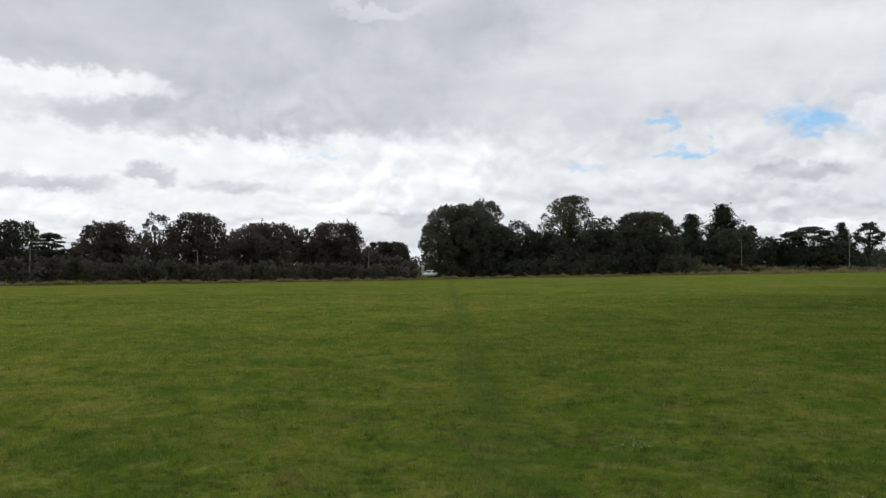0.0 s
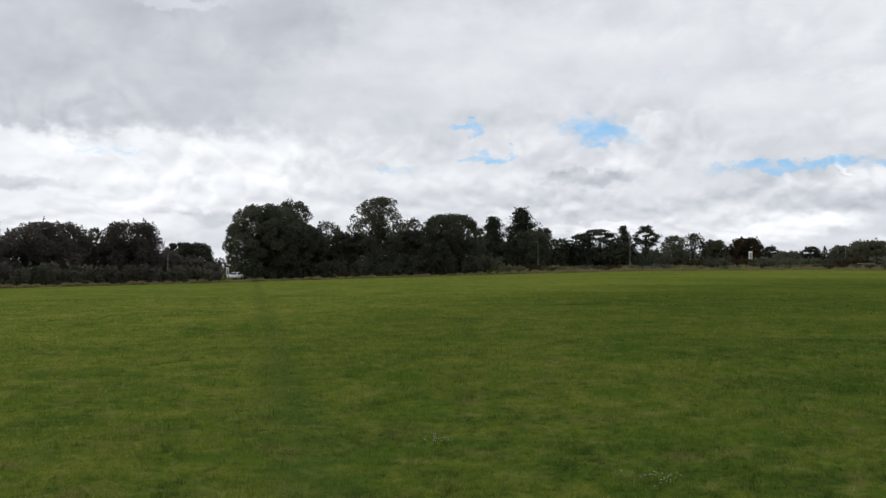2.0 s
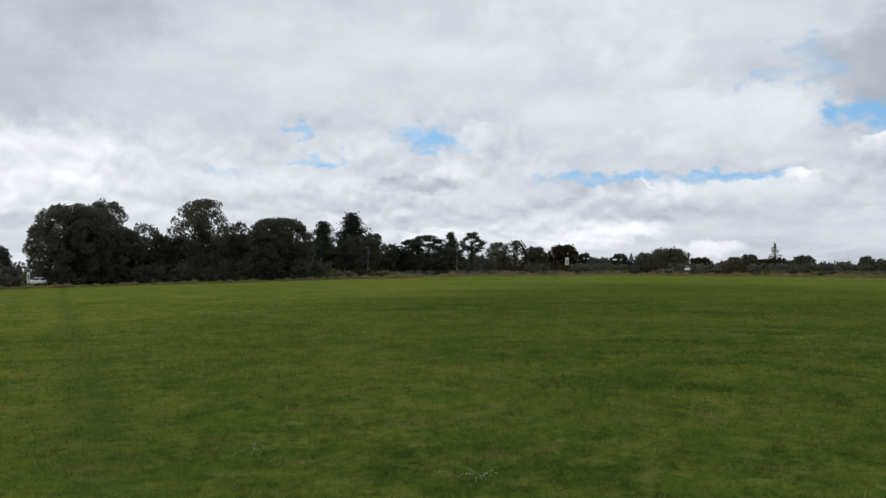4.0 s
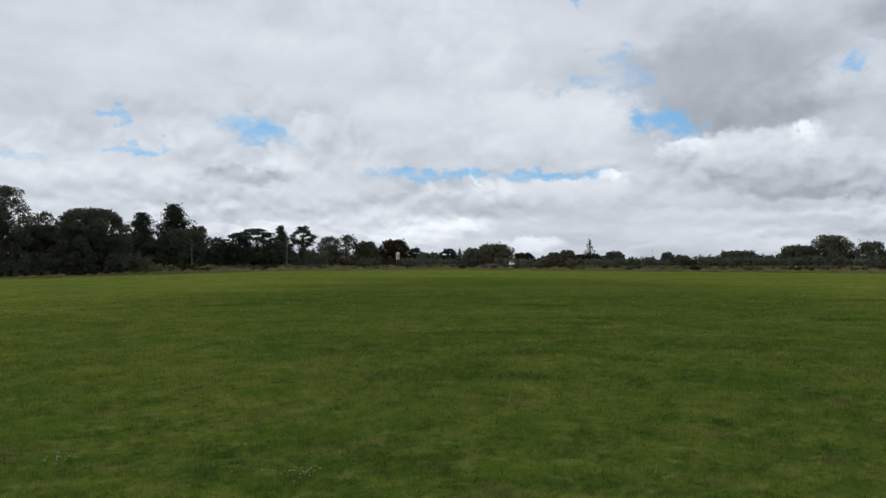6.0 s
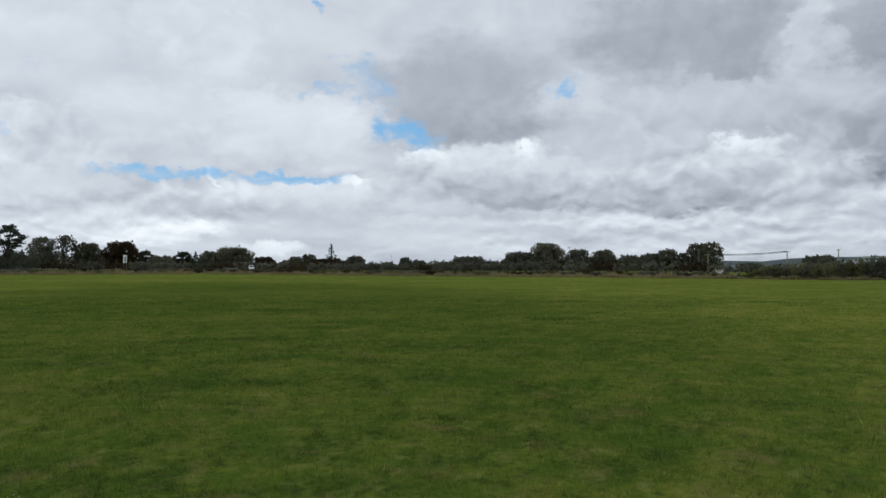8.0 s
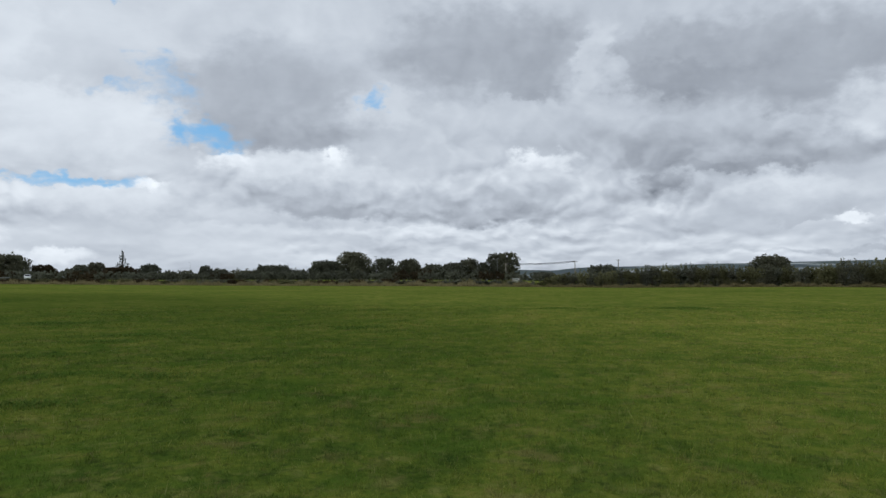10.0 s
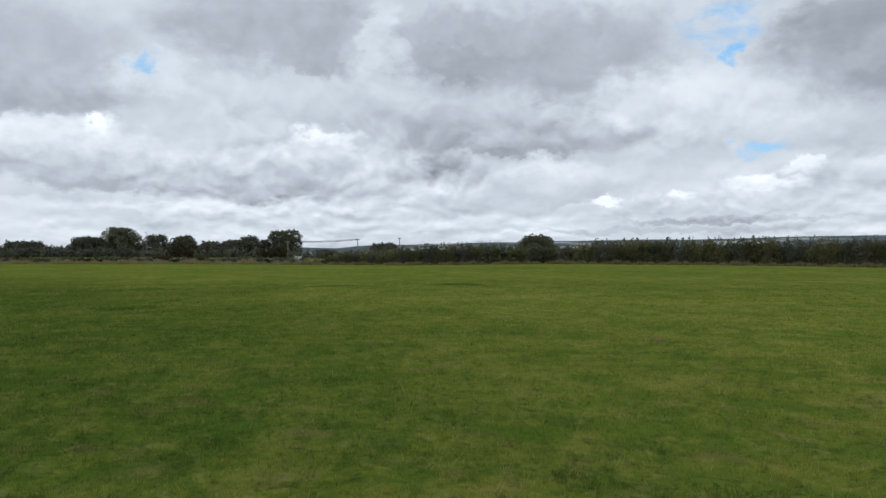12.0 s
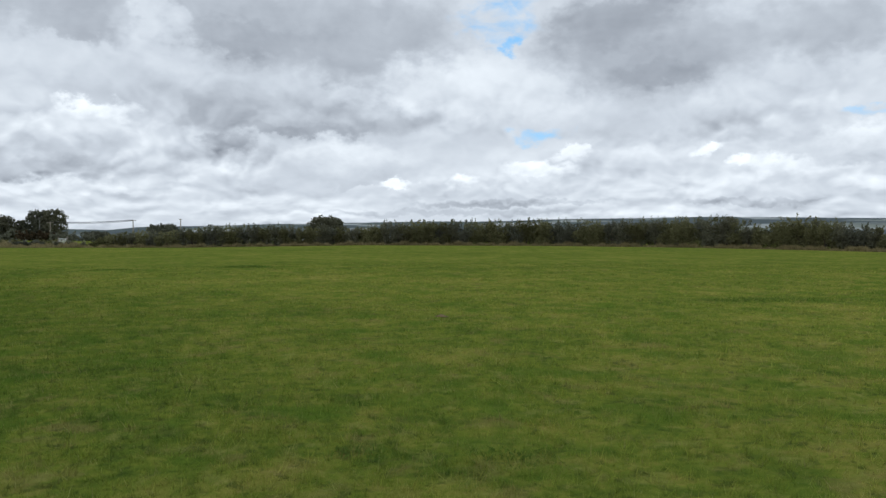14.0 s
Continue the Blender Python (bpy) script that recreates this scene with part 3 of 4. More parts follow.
def build_tree(kind, az, r, width, height, mat, label, seed, leaf):
    rng = np.random.default_rng(seed)
    x, y, z = place(az, r)
    t = thing("tree" if kind != "bush" else "bush", pose(x, y, z), label, "tree" if kind != "bush" else "bush", "trees round the field")
    w, h = width, height
    bm = bmesh.new()
    if kind in ("broad", "thin", "dome", "bush"):
        lumps = {"broad": 92, "thin": 56, "dome": 130, "bush": 24}[kind]
        cs, rs = broad_crown(w, h, rng, {"broad": 0.03, "thin": 0.2, "dome": 0.0, "bush": 0.0}[kind], lumps, 1.0 if kind == "dome" else 0.0, 0.7 if kind == "thin" else 1.9)
        dens = {"broad": 9.0, "thin": 5.6, "dome": 13.0, "bush": 9.0}[kind]
        counts = np.maximum(14, (dens * (rs / leaf) ** 2).astype(int))
        pts = clump_points(cs, rs, counts, rng)
        # twigs that break the outline
        k = np.repeat(rng.integers(0, len(cs), 110 if kind != "bush" else 30), 7)
        v = np.repeat(rng.normal(size=(len(k) // 7, 3)), 7, axis=0)
        v[:, 2] = np.abs(v[:, 2]) + 0.3
        v /= np.linalg.norm(v, axis=1)[:, None]
        run = np.tile(np.linspace(0.8, 1.0, 7), len(k) // 7) * np.repeat(rng.uniform(0.9, 1.3 if kind != "dome" else 1.05, len(k) // 7), 7)
        pts = np.concatenate([pts, cs[k] + v * (rs[k] * run)[:, None] + rng.normal(size=(len(k), 3)) * leaf * 0.25])
        limbs = cs[rng.permutation(len(cs))[:12]]
        trunk_top = h * 0.45
    elif kind == "cedar":
        # flat plates of needles in tiers on rising limbs
        cs, pts = [], []
        for i in range(24):
            f = 0.985 - 0.46 * (i / 23) ** 1.1 + rng.uniform(-0.03, 0.015)
            a = i * 2.4 + rng.uniform(-0.5, 0.5)
            k = w * 0.5 * (0.12 + 0.8 * min(1.0, (1 - f) * 4.0)) * rng.uniform(0.5, 1.0)
            c = np.array((k * math.cos(a), k * math.sin(a), h * f))
            rr = w * rng.uniform(0.07, 0.15)
            n = int(24 * (rr / leaf) ** 2) + 12
            v = rng.normal(size=(n, 3)) * (rr * 0.55, rr * 0.55, leaf * rng.uniform(0.2, 0.55))
            v[:, 2] -= np.hypot(v[:, 0], v[:, 1]) * 0.10
            pts.append(v + c), cs.append(c)
        cs = np.array(cs)
        lo = np.column_stack([rng.normal(size=(420, 2)) * w * 0.25, rng.uniform(0, 0.45, 420) * h])
        pts = np.concatenate(pts + [lo])
        limbs, trunk_top = cs, h * 0.6
    elif kind == "pine":
        # tufted boughs, long and short, round a straight stem
        cs, pts = [], []
        for i in range(34):
            f = 0.36 + 0.6 * (i + rng.uniform(0, 0.8)) / 34
            a = i * 2.4 + rng.uniform(-0.6, 0.6)
            reach = w * 0.5 * (0.16 + 0.84 * (1 - ((f - 0.36) / 0.64) ** 1.0)) * rng.uniform(0.45, 1.12)
            rr = w * rng.uniform(0.10, 0.17) * (1.45 - 0.7 * f)
            c = np.array((reach * math.cos(a) * 0.85, reach * math.sin(a) * 0.85, h * f))
            n = int(16 * (rr / leaf) ** 2) + 12
            v = rng.normal(size=(n, 3)) * (rr * 0.6, rr * 0.6, rr * 0.26)
            inner = rng.uniform(0.1, 1.0, n)[:, None] ** 0.35
            pts.append((v + c) * np.where(np.arange(3) < 2, inner, 1.0)), cs.append(c)
        crest = rng.normal(size=(50, 3)) * (w * 0.07, w * 0.07, h * 0.012) + (0, 0, h * 0.975)
        lo = np.column_stack([rng.normal(size=(260, 2)) * w * 0.16, rng.uniform(0.1, 0.6, 260) * h])
        pts = np.concatenate(pts + [crest, lo])
        cs = np.array(cs)
        limbs, trunk_top = cs[::2], h * 0.9
    else:
        cs = []
        pts = []
        for i in range(16):
            f = i / 15
            rr = w * 0.5 * (1 - f) ** 0.8 * rng.uniform(0.75, 1.1) + 0.15
            n = int(10 + 40 * (1 - f))
            a = rng.uniform(0, math.tau, n)
            k = rr * rng.uniform(0.2, 1, n) ** 0.6
            pts.append(np.column_stack([k * np.cos(a), k * np.sin(a), h * (0.05 + 0.93 * f) - k * 0.35 + rng.normal(size=n) * h * 0.015]))
            cs.append((rr * 0.6 * math.cos(i * 2.4), rr * 0.6 * math.sin(i * 2.4), h * f * 0.95))
        pts = np.concatenate(pts)
        cs = np.array(cs)
        limbs, trunk_top = cs[2:], h * 0.95
    pts[:, 2] = np.maximum(pts[:, 2], 0.1)
    r0 = max(0.08, 0.022 * h + 0.05)
    wob = rng.uniform(-0.03, 0.03, 4) * h
    tube(bm, [(0, 0, -0.4), (wob[0] * 0.3, wob[1] * 0.3, trunk_top * 0.4), (wob[0], wob[1], trunk_top), (wob[0] + wob[2], wob[1] + wob[3], trunk_top + (h * 0.96 - trunk_top) * 0.7)],
         [r0 * 1.35, r0, r0 * 0.75, r0 * 0.2], 8)
    for c in limbs:
        s = rng.uniform(0.25, 0.95) * min(trunk_top, max(0.4, c[2] * 0.9))
        st = Vector((wob[0] * s / trunk_top, wob[1] * s / trunk_top, s))
        en = Vector(c)
        mid = st.lerp(en, 0.5) + Vector((0, 0, 0.06 * h))
        tube(bm, [st, mid, en], [r0 * 0.45, r0 * 0.28, r0 * 0.08], 5)
    part("trunk", bm, M_BARK, t, smooth=True)
    link("crown", leaf_mesh(pts, leaf, rng, 0.5 if kind == "cedar" else 0.15), mat, t)
    return t


# kind, azimuth, angular width, top elevation (degrees)
WEST = [
    ("broad", -34.30, 3.50, 2.52), ("broad", -29.53, 3.24, 2.81), ("cedar", -27.38, 2.63, 2.05), ("broad", -23.66, 4.16, 2.86), ("thin", -20.65, 2.40, 3.61),
    ("broad", -17.95, 4.18, 3.73), ("broad", -13.27, 5.27, 3.04), ("thin", -10.28, 1.24, 2.68), ("broad", -8.07, 4.53, 3.15), ("dome", -4.78, 2.12, 1.72),
    ("dome", -3.84, 2.72, 1.76), ("bush", -1.97, 1.28, 0.74)]
BEECH = [
    ("dome", 1.37, 5.64, 4.58), ("broad", 3.03, 3.41, 4.92), ("thin", 5.71, 2.62, 3.38), ("broad", 9.49, 3.91, 5.25), ("thin", 11.97, 2.46, 3.59),
    ("dome", 14.96, 4.71, 3.97), ("broad", 7.27, 3.37, 2.56), ("broad", 11.84, 3.69, 2.76), ("dome", 2.82, 5.55, 3.21)]
PINES = [
    ("pine", 18.18, 2.39, 3.81), ("pine", 20.35, 3.16, 4.49), ("broad", 21.88, 1.99, 2.88), ("broad", 23.33, 1.23, 2.04), ("cedar", 26.08, 3.17, 2.75),
    ("cedar", 24.76, 2.12, 2.41), ("broad", 25.81, 3.12, 1.40), ("pine", 27.85, 1.47, 2.99), ("cedar", 29.43, 2.14, 2.93), ("broad", 18.10, 2.16, 2.43),
    ("broad", 21.06, 3.43, 2.65), ("broad", 19.18, 3.62, 1.77), ("broad", 24.33, 1.77, 1.60), ("broad", 27.62, 2.01, 1.74)]
NORTH = [
    ("broad", 31.38, 1.61, 2.16), ("thin", 32.67, 1.55, 2.29), ("broad", 34.15, 1.81, 1.83), ("broad", 36.31, 2.26, 1.96), ("cedar", 37.78, 1.26, 1.33),
    ("broad", 38.79, 1.69, 0.95), ("cedar", 40.31, 1.27, 1.29), ("broad", 40.31, 1.78, 0.73), ("spire", 41.16, 0.85, 1.33), ("broad", 42.14, 1.36, 1.33),
    ("broad", 43.76, 2.65, 1.63), ("broad", 46.03, 1.54, 0.94), ("bush", 47.57, 0.60, 0.73), ("broad", 48.25, 0.85, 0.99), ("broad", 49.19, 1.11, 1.16),
    ("broad", 50.67, 2.03, 0.86), ("spire", 50.84, 1.44, 2.01), ("broad", 52.61, 1.34, 1.03)]
EAST = [
    ("bush", 53.91, 1.50, 0.48), ("bush", 55.04, 1.08, 0.61), ("broad", 56.40, 0.82, 0.95), ("broad", 57.38, 0.98, 0.74), ("bush", 58.97, 2.18, 0.70),
    ("broad", 61.16, 2.13, 1.04), ("bush", 63.00, 1.70, 0.72)]
EAST_FAR = [
    ("broad", 65.02, 2.40, 1.38), ("broad", 67.03, 2.38, 2.07), ("bush", 68.15, 1.17, 0.85), ("broad", 69.40, 1.58, 1.58), ("broad", 71.23, 1.77, 1.50),
    ("broad", 73.13, 1.55, 1.13), ("broad", 74.73, 1.65, 1.26), ("broad", 75.77, 1.58, 1.51), ("thin", 76.85, 0.75, 1.26), ("broad", 77.90, 1.68, 1.94),
    ("broad", 78.74, 1.52, 2.02), ("dome", 81.41, 1.53, 0.53)]
WORDS = {"broad": "tall dark broadleaf tree with a full rounded crown", "thin": "airy broadleaf tree with sky showing through",
         "dome": "dense dark tree with a smooth domed crown", "bush": "low dark green bush at the field's edge",
         "cedar": "dark cedar with flat layered branches", "pine": "tall dark pine with ragged tufted branches",
         "spire": "narrow pointed dark conifer above its neighbours"}


def plant(rows, far, mats, leaf, seed, spread=1.09):
    for i, (kind, az, wide, top) in enumerate(rows):
        r = far(az) + ((i * 7) % 5 - 2) * 1.6
        x, y, z = place(az, r)
        h = 1.6 + r * math.tan(radians(top)) - z
        mat = M_NEEDLE if kind in ("cedar", "pine", "spire") else mats[i % len(mats)]
        build_tree(kind, az, r, r * radians(wide) * spread, h, mat, WORDS[kind], seed + i, leaf)


plant(WEST, lambda a: edge_r(a) + 26, [M_COPPER, M_LEAF, M_COPPER], 0.28, 100)
plant(BEECH, lambda a: 168.0, [M_LEAF], 0.32, 200)
plant([("bush", -0.5, 1.1, 0.55), ("bush", -1.3, 1.1, 0.45)], lambda a: 178.0, [M_LEAF], 0.32, 250)
plant(PINES, lambda a: 262.0, [M_LEAF], 0.5, 300)
plant(NORTH, lambda a: 345.0, [M_DUSK, M_DUSK, M_OLIVE, M_RUSSET], 0.6, 400, 1.2)
plant(EAST, lambda a: 334.0, [M_DUSK, M_OLIVE, M_DUSK], 0.6, 500, 1.25)
plant(EAST_FAR, lambda a: 322.0, [M_DUSK, M_OLIVE, M_DUSK], 0.55, 540, 1.18)
build_tree("broad", 97.2, 139, 7.2, 5.0, M_OLIVE, "rounded olive tree rising out of the long hedge", 600, 0.3)
build_tree("broad", 85.8, 150, 6.6, 3.9, M_DUSK, "low spreading tree behind the dark hedge", 601, 0.36)


def build_woods():
    """Uncounted dark trees and thicket filling in behind the rows."""
    tops = [(-45, 1.4), (-31, 1.3), (-28, 1.1), (-26, 1.1), (-24.5, 2.2), (-11, 2.5), (-7, 1.9), (-4, 0.9), (-2.2, 0.35), (-0.6, 0.3), (0.6, 2.2), (3, 2.9), (15, 3.0),
            (17, 2.4), (21, 2.3), (24, 1.3), (24.6, 0.8), (26.8, 0.8), (27.4, 1.4), (30, 1.4), (36, 1.2), (38, 0.8), (52, 0.75), (55, 0.45), (64, 0.55), (68, 1.0), (79, 1.05), (80, 0.1), (90, 0.1)]
    rng = np.random.default_rng(77)
    ta, te = np.array(tops).T
    for a0, a1, far, leaf, n, mat, label in ((-45, -1.9, 142, 0.5, 42000, M_COPPER, "dark copper-leaved thicket behind the tree row"),
                                             (0.4, 17.5, 186, 0.55, 16000, M_LEAF, "dark green wood behind the tall trees"),
                                             (16.5, 31, 282, 0.7, 13000, M_LEAF, "dark wood behind the pines"),
                                             (17, 80, 360, 0.9, 30000, M_DUSK, "distant dark wood along the horizon")):
        az = rng.uniform(a0, a1, n)
        lump = 0.80 + 0.13 * np.sin(az * 3.1 + a0) + 0.10 * np.sin(az * 7.7 + 1.3) + 0.05 * np.sin(az * 19.0)
        r = far + rng.uniform(-5, 7, n)
        x, y = r * np.sin(np.radians(az)), r * np.cos(np.radians(az))
        z = lie(x, y)
        high_z = np.maximum(1.6 + r * np.tan(np.radians(np.interp(az, ta, te))) * lump - z, 0.5)
        z = z + high_z * rng.uniform(0, 1, n) ** 0.85 * rng.uniform(0.9, 1.06, n)
        tagged(link("woodland", leaf_mesh(np.column_stack([x, y, z]), leaf, rng), mat), label, "woodland", kind="stuff")


build_woods()


# ---- hedges and scrub ----
def build_shrub(name, az, r, width, height, mat, label, category, group, seed, leaf, spiky=0.3):
    rng = np.random.default_rng(seed)
    x, y, z = place(az, r)
    t = thing(name, pose(x, y, z, 0, 0, -az), label, category, group)
    n = max(8, int(16 * width / max(1.2, height) + 8))
    cs = np.column_stack([rng.uniform(-0.5, 0.5, n) * width, rng.uniform(-0.3, 0.3, n) * width * 0.6, rng.uniform(0.12, 0.8, n) * height])
    rs = rng.uniform(0.16, 0.27, n) * max(height, 0.8)
    cs[:, 2] = np.minimum(cs[:, 2], height - rs * 0.8)
    pts = clump_points(cs, rs, np.maximum(10, (6.5 * (rs / leaf) ** 2).astype(int)), rng, 0.9)
    k = int(70 * spiky * width)
    # upright shoots along the top
    sx = rng.uniform(-0.5, 0.5, max(3, k // 9)) * width
    up = np.concatenate([np.column_stack([np.full(9, a) + rng.normal(size=9) * 0.08, rng.normal(size=9) * 0.3, height * rng.uniform(0.8, 0.95) + np.linspace(0, rng.uniform(0.05, 0.2) * height, 9)]) for a in sx])
    pts = np.concatenate([pts, up])
    pts[:, 2] = np.maximum(pts[:, 2], 0.06)
    for c in cs[:4]:
        bm = bmesh.new()
        tube(bm, [(c[0] * 0.4, c[1] * 0.4, -0.2), (c[0] * 0.8, c[1] * 0.8, c[2] * 0.6), tuple(c)], [0.06, 0.045, 0.015], 5)
        part("stem", bm, M_BARK, t)
    link("foliage", leaf_mesh(pts, leaf, rng, 0.0, 0.25), mat, t)


def hedge_row(az0, az1, spacing, far, height, mats, label, group, seed, leaf, spiky=0.3, name="hedge_shrub"):
    az, i = az0, 0
    rnd = random.Random(seed)
    while az < az1:
        r = far(az) + rnd.uniform(-0.8, 0.8)
        build_shrub(name, az, r, spacing * rnd.uniform(1.1, 1.5), height(az) * rnd.uniform(0.84, 1.1), mats[rnd.randrange(len(mats))],
                    label, "hedge", group, seed * 1000 + i, leaf, spiky)
        az += math.degrees(spacing / r)
        i += 1


def high(points):
    xs, ys = zip(*points)
    return lambda a: float(np.interp(a, xs, ys))


HEDGE_TOP = high([(81, 0.9), (82.6, 2.4), (84.5, 2.9), (87, 3.3), (92, 3.8), (95, 3.3), (100, 3.2), (103, 3.9), (110, 4.2), (115, 3.8), (122, 4.2),
                  (126, 4.7), (128.7, 3.0), (130.5, 4.5), (134, 3.3), (138, 3.0), (150, 3.4)])
hedge_row(81.2, 150, 1.6, lambda a: edge_r(a) + 3.2, HEDGE_TOP, [M_HEDGE, M_HEDGE, M_DUSK, M_OLIVE],
          "overgrown olive hedge shrub with upright shoots", "long field hedge", 7, 0.22, 0.4)
hedge_row(82.5, 150, 2.2, lambda a: edge_r(a) + 5.4, lambda a: HEDGE_TOP(a) * 0.93, [M_HEDGE, M_DUSK],
          "dense dark shrub in the back of the hedge", "long field hedge", 12, 0.36, 0.2)
hedge_row(-42, -1.9, 1.9, lambda a: edge_r(a) + 7, high([(-42, 3.4), (-24, 3.5), (-16, 3.2), (-8, 2.9), (-3, 2.4), (-1.9, 1.4)]), [M_LEAF, M_COPPER, M_LEAF],
          "dark scrubby hedge shrub under the trees", "hedge below the copper trees", 8, 0.36, 0.15)
hedge_row(1.5, 19, 4.2, lambda a: 160.0, high([(1.5, 3.2), (10, 4.2), (19, 4.0)]), [M_LEAF], "dark undergrowth below tall trees", "undergrowth", 9, 0.36, 0.1)
hedge_row(17.5, 81, 3.6, lambda a: edge_r(a) + 15 + 5 * math.sin(a * 2.1), high([(17.5, 2.4), (21, 1.5), (25, 1.1), (40, 0.9), (60, 1.0), (76, 0.9), (81, 0.8)]), [M_DUSK, M_HEDGE, M_OLIVE, M_RUSSET],
          "low mixed scrub along the far field edge", "far field edge scrub", 10, 0.42, 0.15)
hedge_row(30, 80, 9.0, lambda a: edge_r(a) + 95, high([(30, 3.4), (50, 2.8), (80, 3.0)]), [M_DUSK, M_DUSK, M_RUSSET], "dark far hedge shrub", "far dark hedge", 11, 0.55, 0.1)


def build_verge():
    """Long pale seeding grass along the whole edge of the field."""
    rng = np.random.default_rng(31)
    n = 90000
    az = rng.uniform(-42, 150, n)
    re = np.interp(az, EDGE[:, 0], EDGE[:, 1])
    r = re + rng.uniform(0, 1, n) ** 1.4 * np.interp(az, [0, 18, 30, 76, 82], [2.5, 6.0, 22.0, 20.0, 2.4])
    x, y = r * np.sin(np.radians(az)), r * np.cos(np.radians(az))
    wave = 0.55 + 0.45 * np.sin(az * 2.3) * np.sin(az * 0.71 + 1) + 0.25 * np.sin(az * 7.7)
    hgt = np.clip(rng.uniform(0.15, 0.6, n) * (0.35 + wave) * np.interp(az, [16, 24, 78, 83], [0.9, 1.5, 1.5, 1.0]), 0.1, 1.2)
    z = lie(x, y)
    wd = rng.uniform(0.05, 0.13, n)
    a = rng.uniform(0, np.pi, n)
    dx, dy = np.cos(a) * wd, np.sin(a) * wd
    lx, ly = rng.normal(size=(2, n)) * hgt * 0.3
    v = np.stack([np.column_stack([x - dx, y - dy, z - 0.02]), np.column_stack([x + dx, y + dy, z - 0.02]), np.column_stack([x + lx, y + ly, z + hgt])], 1)
    tagged(link("verge_grass", facets(v.reshape(-1, 3), 3), M_STRAW), "strip of long pale seeding grass along the hedge", "grass", kind="stuff")


build_verge()


# ---- road furniture and vehicles ----
def street_lamp(az, r, height, arm, turn):
    x, y, z = place(az, r)
    t = thing("street_lamp", pose(x, y, z, 0, 0, turn), "slim grey steel street lamp beside the far road", "street lamp", "street lamps")
    bm = bmesh.new()
    tube(bm, [(0, 0, -0.3), (0, 0, 1.2)], [0.14, 0.14], 10)
    part("base", bm, M_STEEL, t)
    bm = bmesh.new()
    tube(bm, [(0, 0, 1.2), (0, 0, height * 0.6), (0, 0, height)], [0.10, 0.075, 0.055], 10)
    part("pole", bm, M_STEEL, t)
    bm = bmesh.new()
    tube(bm, [(0, 0, height - 0.05), (0.25 * arm, 0, height + 0.10), (arm, 0, height + 0.12)], [0.05, 0.045, 0.04], 8)
    part("arm", bm, M_STEEL, t)
    bm = bmesh.new()
    box(bm, arm + 0.2, 0, height + 0.13, 0.5, 0.2, 0.1, 0.03)
    head = part("lamp_head", bm, M_STEEL, t)
    bm = bmesh.new()
    box(bm, arm + 0.22, 0, height + 0.065, 0.36, 0.15, 0.03, 0.008)
    part("lens", bm, M_LAMP, head)


for az, r, top, arm, turn in [(-28.5, 117, 1.09, 0.7, 210), (-17.85, 124, 0.95, 0.3, 180), (-5.5, 136, 0.84, 0.3, 90), (21.58, 236, 1.85, 0.6, 190),
                              (28.29, 212, 2.35, 0.2, 100), (42.4, 290, 1.19, 0.3, 90), (55.33, 380, 1.19, 0.2, 90), (68.77, 262, 1.71, 0.25, 90),
                              (77.91, 262, 1.44, 0.25, 80)]:
    street_lamp(az, r, 1.6 + r * math.tan(radians(top)) - place(az, r)[2], arm, turn)


def utility_pole(az, r, top, bar, turn):
    x, y, z = place(az, r)
    h = 1.6 + r * math.tan(radians(top)) - z
    t = thing("utility_pole", pose(x, y, z, 0, 0, turn), "brown wooden utility pole with a short cross-arm", "utility pole", "utility poles")
    bm = bmesh.new()
    tube(bm, [(0, 0, -0.5), (0, 0, h * 0.5), (0, 0, h)], [0.19, 0.17, 0.14], 10)
    part("pole", bm, M_POLEWOOD, t)
    bm = bmesh.new()
    box(bm, 0, 0, h - 0.25, bar, 0.14, 0.16, 0.02)
    part("cross_arm", bm, M_POLEWOOD, t)
    for s in (-0.42, 0, 0.42):
        bm = bmesh.new()
        tube(bm, [(s * bar, 0, h - 0.17), (s * bar, 0, h - 0.02)], [0.05, 0.035], 8)
        part("insulator", bm, M_SIGNGREY, t)
    return Vector((x, y, z + h - 0.02))


p1, p2, p3 = utility_pole(78.54, 268, 1.22, 2.0, -80), utility_pole(83.68, 268, 1.38, 1.8, -84), utility_pole(86.82, 268, 1.48, 1.2, -87)


def cable(a, b, sag, r):
    bm = bmesh.new()
    pts = [a.lerp(b, i / 14) - Vector((0, 0, sag * 4 * (i / 14) * (1 - i / 14))) for i in range(15)]
    tube(bm, [p for p in pts], [r] * 15, 6)
    tagged(part("overhead_cable", bm, M_CABLE), "thick black overhead cable slung between poles", "cable", "overhead cables")


cable(p1, p2, 0.45, 0.09)
cable(p1 + Vector((0, 0, -0.3)), p2 + Vector((0, 0, -0.3)), 0.5, 0.06)


def mast(az, r, top):
    x, y, z = place(az, r)
    h = 1.6 + r * math.tan(radians(top)) - z
    bm = bmesh.new()
    tube(bm, [(0, 0, -0.3), (0, 0, h * 0.6), (0, 0, h)], [0.11, 0.08, 0.05], 8)
    t = thing("mast", pose(x, y, z), "thin grey mast beyond the trees", "mast")
    part("shaft", bm, M_STEEL, t)
    bm = bmesh.new()
    box(bm, 0, 0, h - 0.3, 0.3, 0.12, 0.4, 0.02)
    part("fitting", bm, M_STEEL, t)


mast(-2.44, 330, 1.07)


